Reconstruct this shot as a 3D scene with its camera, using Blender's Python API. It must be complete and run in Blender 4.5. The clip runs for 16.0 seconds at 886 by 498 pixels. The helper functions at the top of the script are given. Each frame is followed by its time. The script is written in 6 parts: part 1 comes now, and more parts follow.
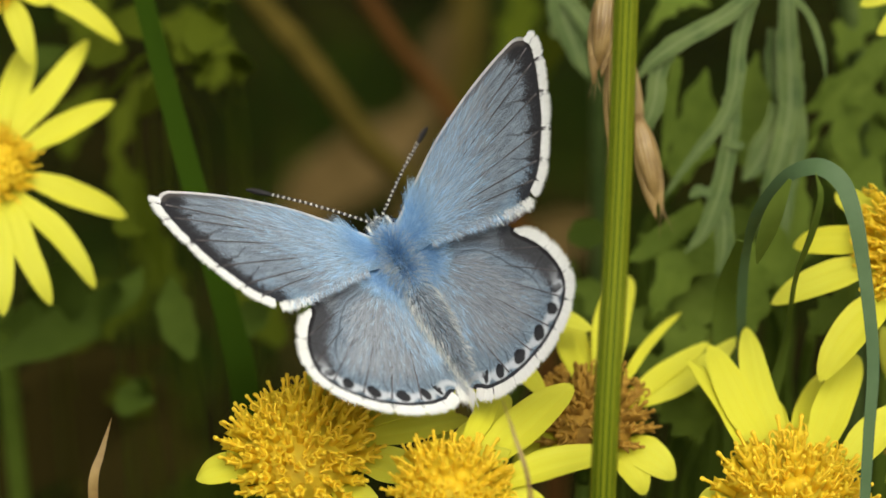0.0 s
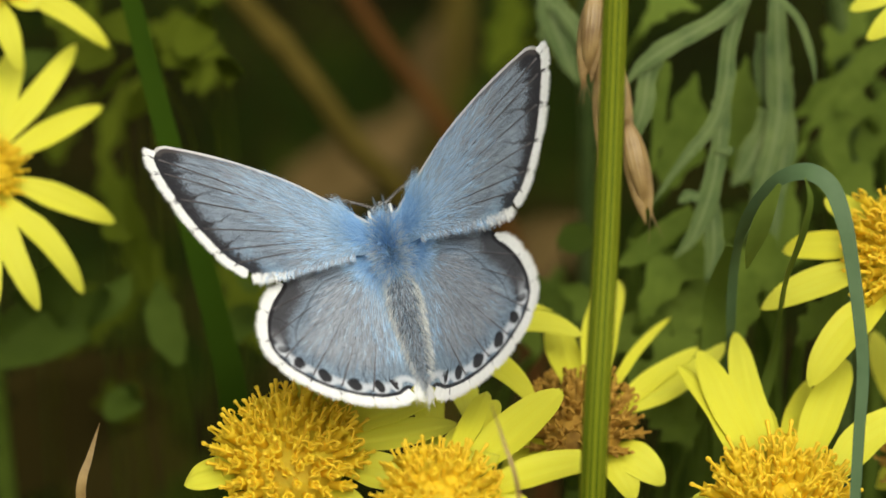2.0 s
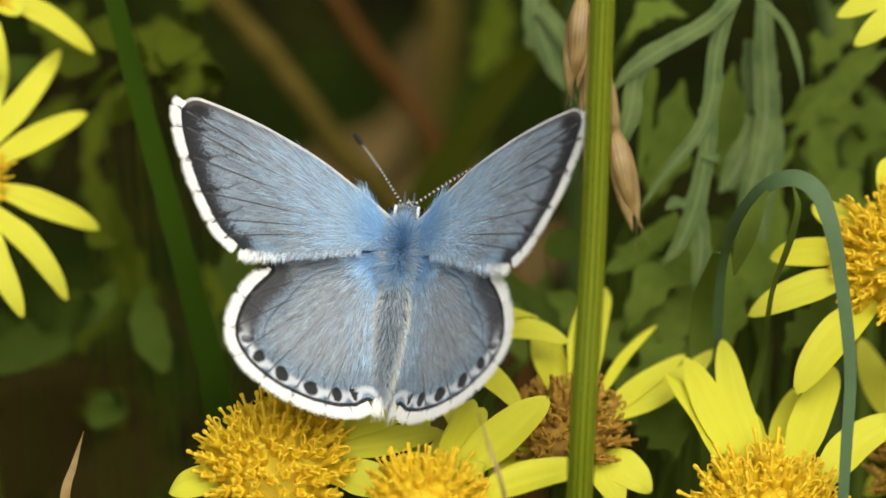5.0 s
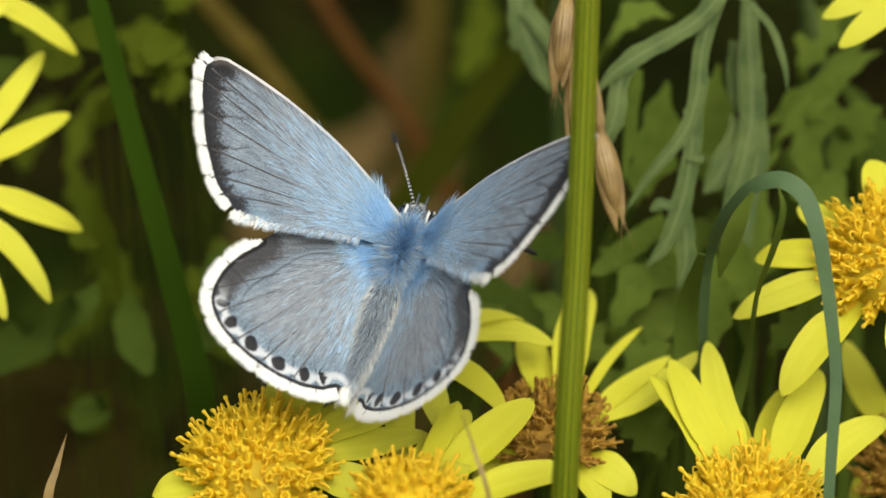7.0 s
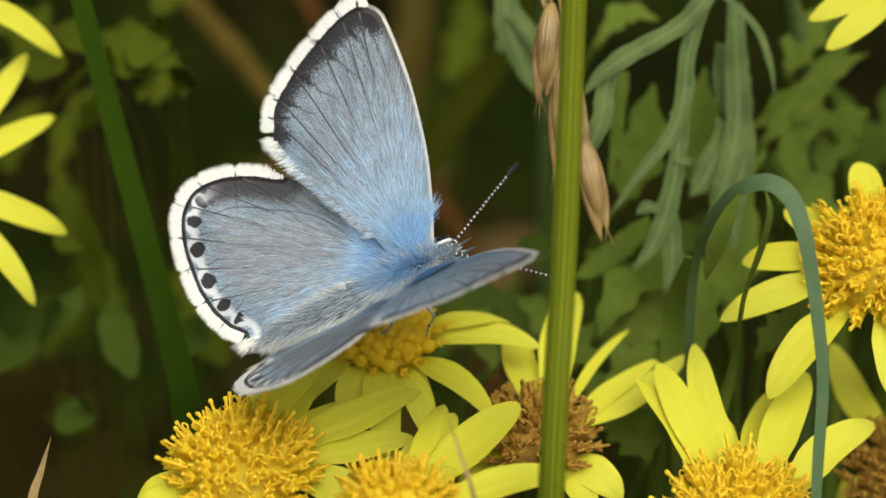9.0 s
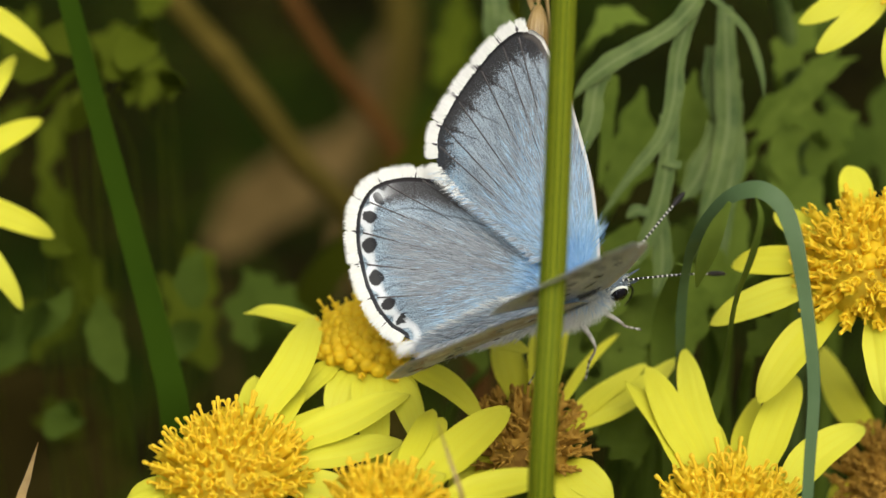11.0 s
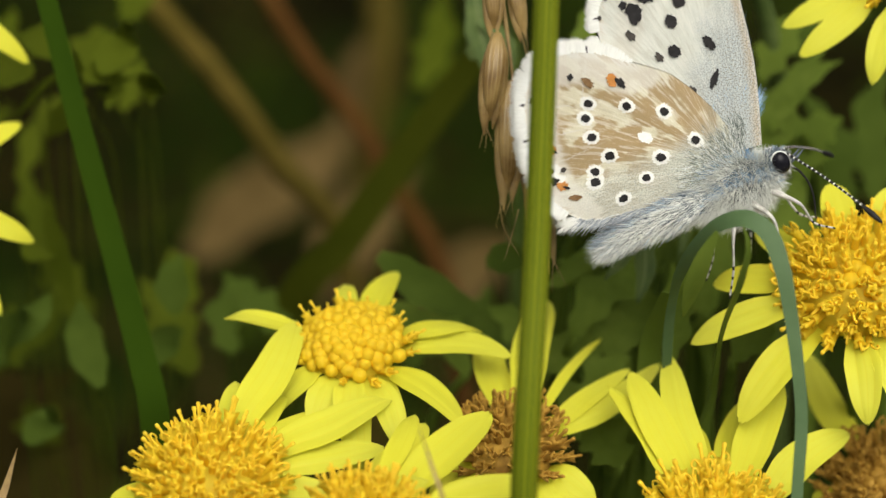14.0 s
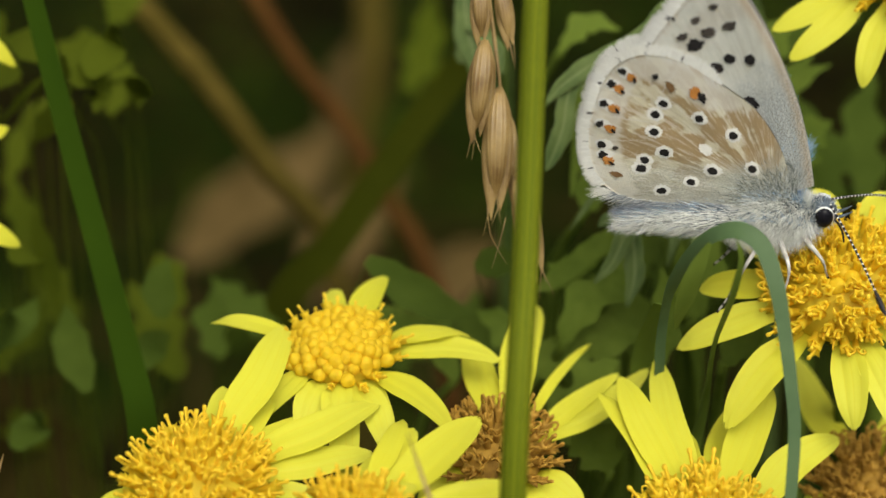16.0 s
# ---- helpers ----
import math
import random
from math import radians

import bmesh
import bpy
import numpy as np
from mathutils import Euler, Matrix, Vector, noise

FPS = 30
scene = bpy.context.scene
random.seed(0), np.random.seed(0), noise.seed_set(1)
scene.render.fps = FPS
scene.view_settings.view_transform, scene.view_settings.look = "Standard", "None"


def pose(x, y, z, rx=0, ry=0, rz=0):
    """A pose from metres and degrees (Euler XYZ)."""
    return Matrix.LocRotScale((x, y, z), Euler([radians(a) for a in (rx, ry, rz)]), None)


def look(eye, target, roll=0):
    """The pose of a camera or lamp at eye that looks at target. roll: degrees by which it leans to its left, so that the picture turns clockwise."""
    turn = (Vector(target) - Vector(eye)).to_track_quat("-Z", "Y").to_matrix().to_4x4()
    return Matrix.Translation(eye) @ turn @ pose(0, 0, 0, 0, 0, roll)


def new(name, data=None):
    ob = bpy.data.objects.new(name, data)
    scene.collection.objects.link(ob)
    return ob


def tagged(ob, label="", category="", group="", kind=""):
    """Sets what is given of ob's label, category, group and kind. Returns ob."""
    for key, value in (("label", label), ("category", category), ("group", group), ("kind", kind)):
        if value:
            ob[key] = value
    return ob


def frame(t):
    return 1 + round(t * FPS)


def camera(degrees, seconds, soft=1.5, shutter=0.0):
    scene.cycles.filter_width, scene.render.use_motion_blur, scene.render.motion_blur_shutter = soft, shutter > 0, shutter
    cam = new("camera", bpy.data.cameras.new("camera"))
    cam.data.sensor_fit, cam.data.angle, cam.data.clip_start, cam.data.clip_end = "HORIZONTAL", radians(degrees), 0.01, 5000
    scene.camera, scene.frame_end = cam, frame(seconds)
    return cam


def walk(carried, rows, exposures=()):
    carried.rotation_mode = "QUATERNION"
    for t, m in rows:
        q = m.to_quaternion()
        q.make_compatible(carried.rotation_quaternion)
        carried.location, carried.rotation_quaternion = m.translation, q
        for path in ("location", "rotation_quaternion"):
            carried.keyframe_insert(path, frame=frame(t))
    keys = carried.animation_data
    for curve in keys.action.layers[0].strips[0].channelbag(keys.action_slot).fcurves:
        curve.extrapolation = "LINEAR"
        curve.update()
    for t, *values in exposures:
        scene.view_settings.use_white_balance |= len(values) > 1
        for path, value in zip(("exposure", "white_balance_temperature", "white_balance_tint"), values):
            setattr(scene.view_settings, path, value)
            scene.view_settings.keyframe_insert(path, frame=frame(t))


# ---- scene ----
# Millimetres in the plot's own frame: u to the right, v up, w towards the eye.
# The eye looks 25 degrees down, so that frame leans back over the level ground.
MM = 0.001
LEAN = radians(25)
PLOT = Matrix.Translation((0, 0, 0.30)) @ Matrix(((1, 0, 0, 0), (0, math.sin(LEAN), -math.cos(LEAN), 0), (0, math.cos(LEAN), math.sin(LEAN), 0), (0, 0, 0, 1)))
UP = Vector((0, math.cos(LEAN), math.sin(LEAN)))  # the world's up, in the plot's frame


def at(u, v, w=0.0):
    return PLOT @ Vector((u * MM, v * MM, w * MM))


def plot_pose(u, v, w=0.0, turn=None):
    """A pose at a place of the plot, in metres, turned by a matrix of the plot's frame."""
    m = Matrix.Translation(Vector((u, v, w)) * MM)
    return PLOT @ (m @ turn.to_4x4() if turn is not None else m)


# ---- camera ----
cam = camera(20, 16.0, soft=1.5)
cam.data.dof.use_dof = True
cam.data.dof.focus_distance = 0.175
cam.data.dof.aperture_fstop = 23
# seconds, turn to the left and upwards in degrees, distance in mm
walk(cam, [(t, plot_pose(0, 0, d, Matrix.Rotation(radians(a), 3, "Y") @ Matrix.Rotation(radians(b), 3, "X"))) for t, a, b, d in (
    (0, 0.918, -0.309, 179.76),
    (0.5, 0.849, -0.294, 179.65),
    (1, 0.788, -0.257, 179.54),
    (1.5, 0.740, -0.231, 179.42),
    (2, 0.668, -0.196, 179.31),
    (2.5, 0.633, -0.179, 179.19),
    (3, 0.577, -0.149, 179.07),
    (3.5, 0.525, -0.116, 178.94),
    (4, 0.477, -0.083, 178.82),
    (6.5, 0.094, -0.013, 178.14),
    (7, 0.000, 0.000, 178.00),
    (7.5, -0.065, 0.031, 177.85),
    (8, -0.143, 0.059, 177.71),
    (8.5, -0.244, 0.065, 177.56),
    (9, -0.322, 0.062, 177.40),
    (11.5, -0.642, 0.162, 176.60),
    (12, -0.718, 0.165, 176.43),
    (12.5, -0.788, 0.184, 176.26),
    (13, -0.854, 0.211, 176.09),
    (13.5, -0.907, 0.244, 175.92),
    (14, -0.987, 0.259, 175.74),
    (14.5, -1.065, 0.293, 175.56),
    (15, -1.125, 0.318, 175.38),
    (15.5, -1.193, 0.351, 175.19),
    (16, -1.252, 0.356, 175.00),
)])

# ---- light ----
world = bpy.data.worlds.new("sky")
scene.world = world
world.use_nodes = True
sky = world.node_tree.nodes.new("ShaderNodeTexSky")
sky.sky_type, sky.sun_disc = "NISHITA", False
sky.sun_elevation, sky.sun_rotation = radians(54), radians(166)
sky.dust_density, sky.air_density = 6.0, 0.8
back = world.node_tree.nodes["Background"]
back.inputs["Strength"].default_value = 0.125
haze = world.node_tree.nodes.new("ShaderNodeHueSaturation")  # thin cloud greys the sky
haze.inputs["Saturation"].default_value = 0.25
world.node_tree.links.new(sky.outputs[0], haze.inputs["Color"])
world.node_tree.links.new(haze.outputs[0], back.inputs[0])
sun = new("sun", bpy.data.lights.new("sun", "SUN"))
sun.data.energy, sun.data.angle, sun.data.color = 2.7, radians(60), (1.0, 0.96, 0.82)
az, el = radians(166), radians(54)
sun.matrix_world = look((math.sin(az) * math.cos(el), math.cos(az) * math.cos(el), math.sin(el) + 0.3), (0, 0, 0.3))
scene.view_settings.exposure = 0.12


# ---- materials ----
class Mat:
    """A small builder of node materials."""

    def __init__(self, name, rough=0.6, spec=0.4, trans=0.0, sheen=0.0):
        self.m = bpy.data.materials.new(name)
        self.m.use_nodes = True
        self.t = self.m.node_tree
        self.p = self.t.nodes["Principled BSDF"]
        self.p.inputs["Roughness"].default_value = rough
        self.p.inputs["Specular IOR Level"].default_value = spec
        self.p.inputs["Sheen Weight"].default_value = sheen

    def node(self, kind, **sets):
        n = self.t.nodes.new(kind)
        for k, v in sets.items():
            n.inputs[k].default_value = v
        return n

    def link(self, a, b):
        self.t.links.new(a, b)

    def coord(self, which="Object"):
        return self.t.nodes.new("ShaderNodeTexCoord").outputs[which]

    def uv(self, name):
        n = self.t.nodes.new("ShaderNodeUVMap")
        n.uv_map = name
        s = self.t.nodes.new("ShaderNodeSeparateXYZ")
        self.link(n.outputs[0], s.inputs[0])
        return n.outputs[0], s.outputs[0], s.outputs[1]

    def noise(self, scale, detail=3.0, vec=None, rough=0.55):
        n = self.node("ShaderNodeTexNoise", Scale=scale, Detail=detail, Roughness=rough)
        if vec is not None:
            n.noise_dimensions = "2D"
        self.link(vec if vec is not None else self.coord(), n.inputs["Vector"])
        return n.outputs["Fac"]

    def ramp(self, fac, stops, mode="LINEAR"):
        r = self.t.nodes.new("ShaderNodeValToRGB")
        r.color_ramp.interpolation = mode
        while len(r.color_ramp.elements) < len(stops):
            r.color_ramp.elements.new(0.5)
        for e, (pos, c) in zip(r.color_ramp.elements, stops):
            e.position, e.color = pos, (*c, 1) if len(c) == 3 else c
        self.link(fac, r.inputs[0])
        return r.outputs[0]

    def math(self, op, a, b=None, c=None):
        n = self.t.nodes.new("ShaderNodeMath")
        n.operation = op
        for i, x in enumerate((a, b, c)):
            if x is None:
                continue
            if isinstance(x, (int, float)):
                n.inputs[i].default_value = x
            else:
                self.link(x, n.inputs[i])
        return n.outputs[0]

    def step(self, x, lo, hi):
        n = self.t.nodes.new("ShaderNodeMapRange")
        n.interpolation_type = "SMOOTHSTEP"
        n.inputs["From Min"].default_value, n.inputs["From Max"].default_value = lo, hi
        self.link(x, n.inputs["Value"])
        return n.outputs[0]

    def mix(self, fac, a, b, how="MIX"):
        n = self.t.nodes.new("ShaderNodeMix")
        n.data_type, n.blend_type = "RGBA", how
        for i, x in ((0, fac), (6, a), (7, b)):
            if isinstance(x, (int, float)):
                n.inputs[i].default_value = x
            elif isinstance(x, tuple):
                n.inputs[i].default_value = (*x, 1)
            else:
                self.link(x, n.inputs[i])
        return n.outputs[2]

    def color(self, c):
        if isinstance(c, tuple):
            self.p.inputs["Base Color"].default_value = (*c, 1)
        else:
            self.link(c, self.p.inputs["Base Color"])
        return self

    def bump(self, h, strength=0.3, dist=0.0001):
        b = self.node("ShaderNodeBump", Strength=strength, Distance=dist)
        self.link(h, b.inputs["Height"])
        self.link(b.outputs[0], self.p.inputs["Normal"])
        return self

    def leafy(self, c, amount):
        """Lets light through, as petals, leaves and wings do."""
        tr = self.t.nodes.new("ShaderNodeBsdfTranslucent")
        if isinstance(c, tuple):
            tr.inputs[0].default_value = (*c, 1)
        else:
            self.link(c, tr.inputs[0])
        mx = self.node("ShaderNodeMixShader", Fac=amount)
        self.link(self.p.outputs[0], mx.inputs[1])
        self.link(tr.outputs[0], mx.inputs[2])
        self.link(mx.outputs[0], self.t.nodes["Material Output"].inputs[0])
        return self

    def scales(self, c, amount, rough):
        """Metallic sheen of tiny overlapping scales, mixed over what lies below."""
        out = self.t.nodes["Material Output"].inputs[0]
        low = out.links[0].from_socket
        gl = self.node("ShaderNodeBsdfGlossy", Roughness=rough)
        self.link(c, gl.inputs["Color"])
        mx = self.node("ShaderNodeMixShader", Fac=amount)
        self.link(low, mx.inputs[1])
        self.link(gl.outputs[0], mx.inputs[2])
        self.link(mx.outputs[0], out)
        return self

    def random(self):
        return self.t.nodes.new("ShaderNodeObjectInfo").outputs["Random"]

    def island(self):
        return self.t.nodes.new("ShaderNodeNewGeometry").outputs["Random Per Island"]


def leaf_material(name, dark, light, gloss=0.45, through_light=0.35, scale=600, spec=0.15):
    k = Mat(name, gloss, spec)
    n = k.noise(scale, 4)
    c = k.mix(k.noise(scale * 0.13, 2), k.ramp(n, [(0.3, dark), (0.7, light)]), light)
    c = k.mix(k.math("MULTIPLY", k.random(), 0.35), c, dark)
    k.color(c).bump(n, 0.35, 0.0002).leafy(c, through_light)
    return k.m


def plain_material(name, a, b, rough=0.6, scale=900, bump=0.3, island=False, through_light=0.0, spec=0.2):
    k = Mat(name, rough, spec)
    n = k.noise(scale, 4)
    c = k.ramp(n, [(0.3, a), (0.7, b)])
    if island:
        c = k.mix(k.math("MULTIPLY", k.island(), 0.85), b, a)
    k.color(c).bump(n, bump, 0.0001)
    if through_light:
        k.leafy(c, through_light)
    return k.m


def petal_material():
    k = Mat("ray_floret_yellow", 0.5, 0.18)
    _, u, v = k.uv("place")  # u across, v along
    line = k.math("ABSOLUTE", k.math("SINE", k.math("MULTIPLY", u, 14.0)))
    n = k.noise(500, 3)
    c = k.ramp(v, [(0.0, (0.69, 0.575, 0.012)), (0.2, (0.71, 0.690, 0.045)), (1.0, (0.715, 0.705, 0.075))])
    c = k.mix(k.math("MULTIPLY", k.step(line, 0.35, 0.0), 0.30), c, (0.70, 0.58, 0.010))
    c = k.mix(k.math("MULTIPLY", n, 0.35), c, (0.74, 0.74, 0.12))
    c = k.mix(k.math("MULTIPLY", k.random(), 0.3), c, (0.74, 0.69, 0.015))
    spot = k.step(k.noise(1100, 1), 0.72, 0.76)
    c = k.mix(k.math("MULTIPLY", k.math("MULTIPLY", spot, k.step(v, 0.9, 1.0)), 0.8), c, (0.25, 0.10, 0.02))
    k.color(c).bump(k.math("ADD", line, k.math("MULTIPLY", n, 0.4)), 0.16, 0.0001).leafy(c, 0.46)
    return k.m


M_PETAL = petal_material()
M_FLORET = plain_material("disc_floret_orange", (0.87, 0.645, 0.028), (0.91, 0.755, 0.055), 0.5, 1500, 0.2, through_light=0.58)
M_FLORET_OLD = plain_material("withered_floret_brown", (0.17, 0.075, 0.012), (0.78, 0.47, 0.07), 0.6, 420, 0.3, through_light=0.35)
M_FLORET_TIP = plain_material("stigma_amber", (0.88, 0.62, 0.032), (0.92, 0.73, 0.06), 0.5, 1800, 0.2, through_light=0.45)
M_GREEN = leaf_material("ragwort_green", (0.068, 0.112, 0.010), (0.160, 0.218, 0.030), 0.65, 0.4, 600, 0.06)
M_BLADE = leaf_material("grass_blade_blue_green", (0.046, 0.092, 0.032), (0.100, 0.158, 0.066), 0.45, 0.25, 500, 0.15)
M_BLADE_IN = leaf_material("grass_blade_yellow_green", (0.090, 0.145, 0.016), (0.170, 0.230, 0.034), 0.5, 0.4, 400, 0.15)
# green taken far down: the shade deep among the plants sits in this colour
M_BACK = leaf_material("shade_darkened_leaf_green", (0.008, 0.016, 0.001), (0.034, 0.050, 0.003), 0.7, 0.2, 120, 0.03)
M_SOFT = leaf_material("soft_yellow_green_leaf", (0.042, 0.063, 0.003), (0.104, 0.128, 0.010), 0.7, 0.4, 160, 0.03)
M_STALK = plain_material("dry_stalk_brown", (0.044, 0.034, 0.005), (0.080, 0.058, 0.011), 0.9, 200, 0.4, spec=0.03)
M_RED_STALK = plain_material("reddish_stalk", (0.050, 0.021, 0.005), (0.082, 0.038, 0.009), 0.9, 200, 0.3, spec=0.03)
M_DEAD = plain_material("dead_leaf_brown", (0.046, 0.031, 0.009), (0.100, 0.067, 0.024), 0.95, 120, 0.4, spec=0.03)
M_DARK_BLADE = leaf_material("dark_grass_green", (0.013, 0.031, 0.002), (0.026, 0.052, 0.003), 0.8, 0.25, 150, 0.02)
M_LEAN = leaf_material("olive_stalk_green", (0.022, 0.028, 0.001), (0.040, 0.046, 0.003), 0.8, 0.25, 150, 0.03)
M_GREEN_DIM = leaf_material("dim_leaf_green", (0.034, 0.058, 0.005), (0.082, 0.120, 0.016), 0.7, 0.4, 300, 0.05)
# litter brown darkened as well, with the shade under the plants in its colour
M_LITTER = plain_material("shade_darkened_litter_brown", (0.006, 0.006, 0.001), (0.026, 0.019, 0.004), 0.95, 80, 0.5, True, spec=0.02)


def lobed_material():
    k = Mat("lobed_leaf_green", 0.55, 0.22)
    _, u, v = k.uv("place")
    n, big = k.noise(420, 5), k.noise(90, 3)
    c = k.ramp(n, [(0.3, (0.058, 0.100, 0.020)), (0.7, (0.145, 0.195, 0.052))])
    c = k.mix(k.math("MULTIPLY", k.step(big, 0.35, 0.65), 0.6), c, (0.066, 0.110, 0.024))
    off = k.math("ABSOLUTE", k.math("SUBTRACT", u, 0.5))
    c = k.mix(k.math("MULTIPLY", k.step(off, 0.10, 0.02), 0.55), c, (0.215, 0.260, 0.098))
    c = k.mix(k.math("MULTIPLY", k.step(off, 0.42, 0.50), 0.45), c, (0.190, 0.235, 0.082))
    k.color(c).bump(k.math("ADD", n, k.math("MULTIPLY", off, 2.0)), 0.45, 0.0003).leafy(c, 0.35)
    return k.m


M_LOBED = lobed_material()


def stem_material():
    k = Mat("grass_stem_green", 0.55, 0.08)
    _, u, v = k.uv("place")
    line = k.math("SINE", k.math("MULTIPLY", u, 2 * math.pi * 13))
    n = k.noise(300, 4)
    c = k.mix(k.step(line, -0.3, 0.7), (0.050, 0.082, 0.003), (0.215, 0.228, 0.010))
    c = k.mix(k.math("MULTIPLY", n, 0.25), c, (0.125, 0.155, 0.006))
    k.color(c).bump(line, 0.4, 0.00012).leafy(c, 0.15)
    return k.m


def husk_material():
    k = Mat("dry_husk_straw", 0.38, 0.5)
    _, u, v = k.uv("place")
    line = k.math("SINE", k.math("MULTIPLY", u, 90.0))
    n = k.noise(400, 4)
    c = k.ramp(n, [(0.3, (0.15, 0.080, 0.018)), (0.7, (0.40, 0.270, 0.095))])
    c = k.mix(k.math("MULTIPLY", k.step(line, 0.3, 1.0), 0.30), c, (0.50, 0.37, 0.16))
    k.color(c).bump(line, 0.25, 0.0001).leafy(c, 0.25)
    return k.m


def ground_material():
    k = Mat("shade_darkened_soil", 0.95, 0.02)
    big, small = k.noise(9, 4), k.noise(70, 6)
    # near-black soil tones: shade from the dense plants is painted into them
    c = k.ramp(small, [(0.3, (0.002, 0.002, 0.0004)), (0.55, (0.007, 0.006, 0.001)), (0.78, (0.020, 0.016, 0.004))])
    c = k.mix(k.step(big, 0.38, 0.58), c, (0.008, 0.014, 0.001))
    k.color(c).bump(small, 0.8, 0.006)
    return k.m


M_STEM, M_HUSK, M_GROUND = stem_material(), husk_material(), ground_material()


# ---- mesh helpers ----
def mesh_of(name, verts, faces, mats, index=None, smooth=True, uvs=None, sharp=0):
    """A mesh from lists in mm; uvs: {layer: one (u, v) a vertex}."""
    me = bpy.data.meshes.new(name)
    me.from_pydata([Vector(v) * MM for v in verts], [], faces)
    for m in mats if isinstance(mats, (list, tuple)) else [mats]:
        me.materials.append(m)
    if index is not None:
        me.polygons.foreach_set("material_index", index)
    if smooth:
        me.polygons.foreach_set("use_smooth", [True] * len(me.polygons))
    if uvs:
        loops = np.empty(len(me.loops), dtype=np.int32)
        me.loops.foreach_get("vertex_index", loops)
        for layer, values in uvs.items():
            me.uv_layers.new(name=layer).data.foreach_set("uv", np.asarray(values, dtype=np.float32)[loops].ravel())
    if sharp:
        me.set_sharp_from_angle(angle=radians(sharp))
    me.update()
    return me


def part(name, data, parent, m=None, label="", kind=""):
    """Links a mesh as one part under a thing."""
    ob = new(name, data)
    ob.parent = parent
    if m is not None:
        ob.matrix_local = m
    return tagged(ob, label=label, kind=kind)


def spline(points, n):
    """n + 1 points of a smooth curve through the given ones, without overshoot where they lie unevenly."""
    p = [Vector(q) for q in points]
    if len(p) == 2:
        return [p[0].lerp(p[1], i / n) for i in range(n + 1)]
    p = [p[0] * 2 - p[1]] + p + [p[-1] * 2 - p[-2]]
    out = []
    for i in range(n + 1):
        s = i / n * (len(p) - 3)
        j = min(int(s), len(p) - 4)
        a, b, c, d = p[j:j + 4]
        k = [0.0]
        for x, y in ((a, b), (b, c), (c, d)):
            k.append(k[-1] + max(1e-4, (y - x).length) ** 0.5)
        t = k[1] + (s - j) * (k[2] - k[1])
        e = a.lerp(b, t / k[1])
        f = b.lerp(c, (t - k[1]) / (k[2] - k[1]))
        g = c.lerp(d, (t - k[2]) / (k[3] - k[2]))
        out.append(e.lerp(f, t / k[2]).lerp(f.lerp(g, (t - k[1]) / (k[3] - k[1])), (t - k[1]) / (k[2] - k[1])))
    return out


def tube_data(path, radii, sides=8, ridges=0, ridge=0.0, cap=True):
    """Vertices, faces and uvs of a tube along a list of points with a radius for each."""
    verts, faces, uv = [], [], []
    n = len(path)
    side = None
    for i, c in enumerate(path):
        d = (path[min(i + 1, n - 1)] - path[max(i - 1, 0)]).normalized()
        if side is None:
            side = d.orthogonal().normalized()
        side = (side - d * side.dot(d)).normalized()
        other = d.cross(side)
        for k in range(sides):
            a = 2 * math.pi * k / sides
            r = radii[i] * (1 + ridge * math.cos(ridges * a))
            verts.append(c + (side * math.cos(a) + other * math.sin(a)) * r)
            uv.append((k / sides, i / max(1, n - 1)))
    for i in range(n - 1):
        for k in range(sides):
            a, b = i * sides + k, i * sides + (k + 1) % sides
            faces.append((a, b, b + sides, a + sides))
    if cap:
        faces += [tuple(range(sides))[::-1], tuple(range((n - 1) * sides, n * sides))]
    return verts, faces, uv


def tube(name, points, radii, mat, sides=8, n=16, ridges=0, ridge=0.0):
    path = spline(points, n)
    rr = [np.interp(i / n, np.linspace(0, 1, len(radii)), radii) for i in range(n + 1)]
    v, f, uv = tube_data(path, rr, sides, ridges, ridge)
    return mesh_of(name, v, f, mat, uvs={"place": uv})


def ribbon(name, points, widths, mat, normal=(0, 0, 1), n=20, fold=0.25, thick=0.12, across=4, edge=None):
    """A leaf blade along a curve: folded along its midrib, with thickness. edge: a function of (s, side) that scales its half width."""
    path = spline(points, n)
    verts, faces, uv = [], [], []
    cols = across + 1
    for layer in (1, -1):
        for i, c in enumerate(path):
            s = i / n
            d = (path[min(i + 1, n)] - path[max(i - 1, 0)]).normalized()
            nn = Vector(normal if not callable(normal) else normal(s))
            nn = (nn - d * nn.dot(d)).normalized()
            side = d.cross(nn)
            w = np.interp(s, np.linspace(0, 1, len(widths)), widths) / 2
            for k in range(cols):
                x = 2 * k / across - 1
                ww = w * (edge(s, 1 if x > 0 else -1) if edge else 1)
                verts.append(c + side * (x * ww) + nn * (abs(x) * ww * fold + layer * thick / 2 * (1 - 0.8 * abs(x))))
                uv.append((k / across, s))
    m = (n + 1) * cols
    for i in range(n):
        for k in range(across):
            a = i * cols + k
            faces.append((a, a + 1, a + cols + 1, a + cols))
            faces.append((m + a, m + a + cols, m + a + cols + 1, m + a + 1))
    for i in range(n):
        for k in (0, across):
            a = i * cols + k
            q = (a, a + cols, m + a + cols, m + a)
            faces.append(q if k == 0 else q[::-1])
    for i in (0, n):
        for k in range(across):
            a = i * cols + k
            q = (a, m + a, m + a + 1, a + 1)
            faces.append(q if i == 0 else q[::-1])
    return mesh_of(name, verts, faces, mat, uvs={"place": uv}, sharp=50)


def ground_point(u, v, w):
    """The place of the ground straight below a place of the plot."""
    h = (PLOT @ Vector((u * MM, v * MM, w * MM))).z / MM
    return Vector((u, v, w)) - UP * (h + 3)


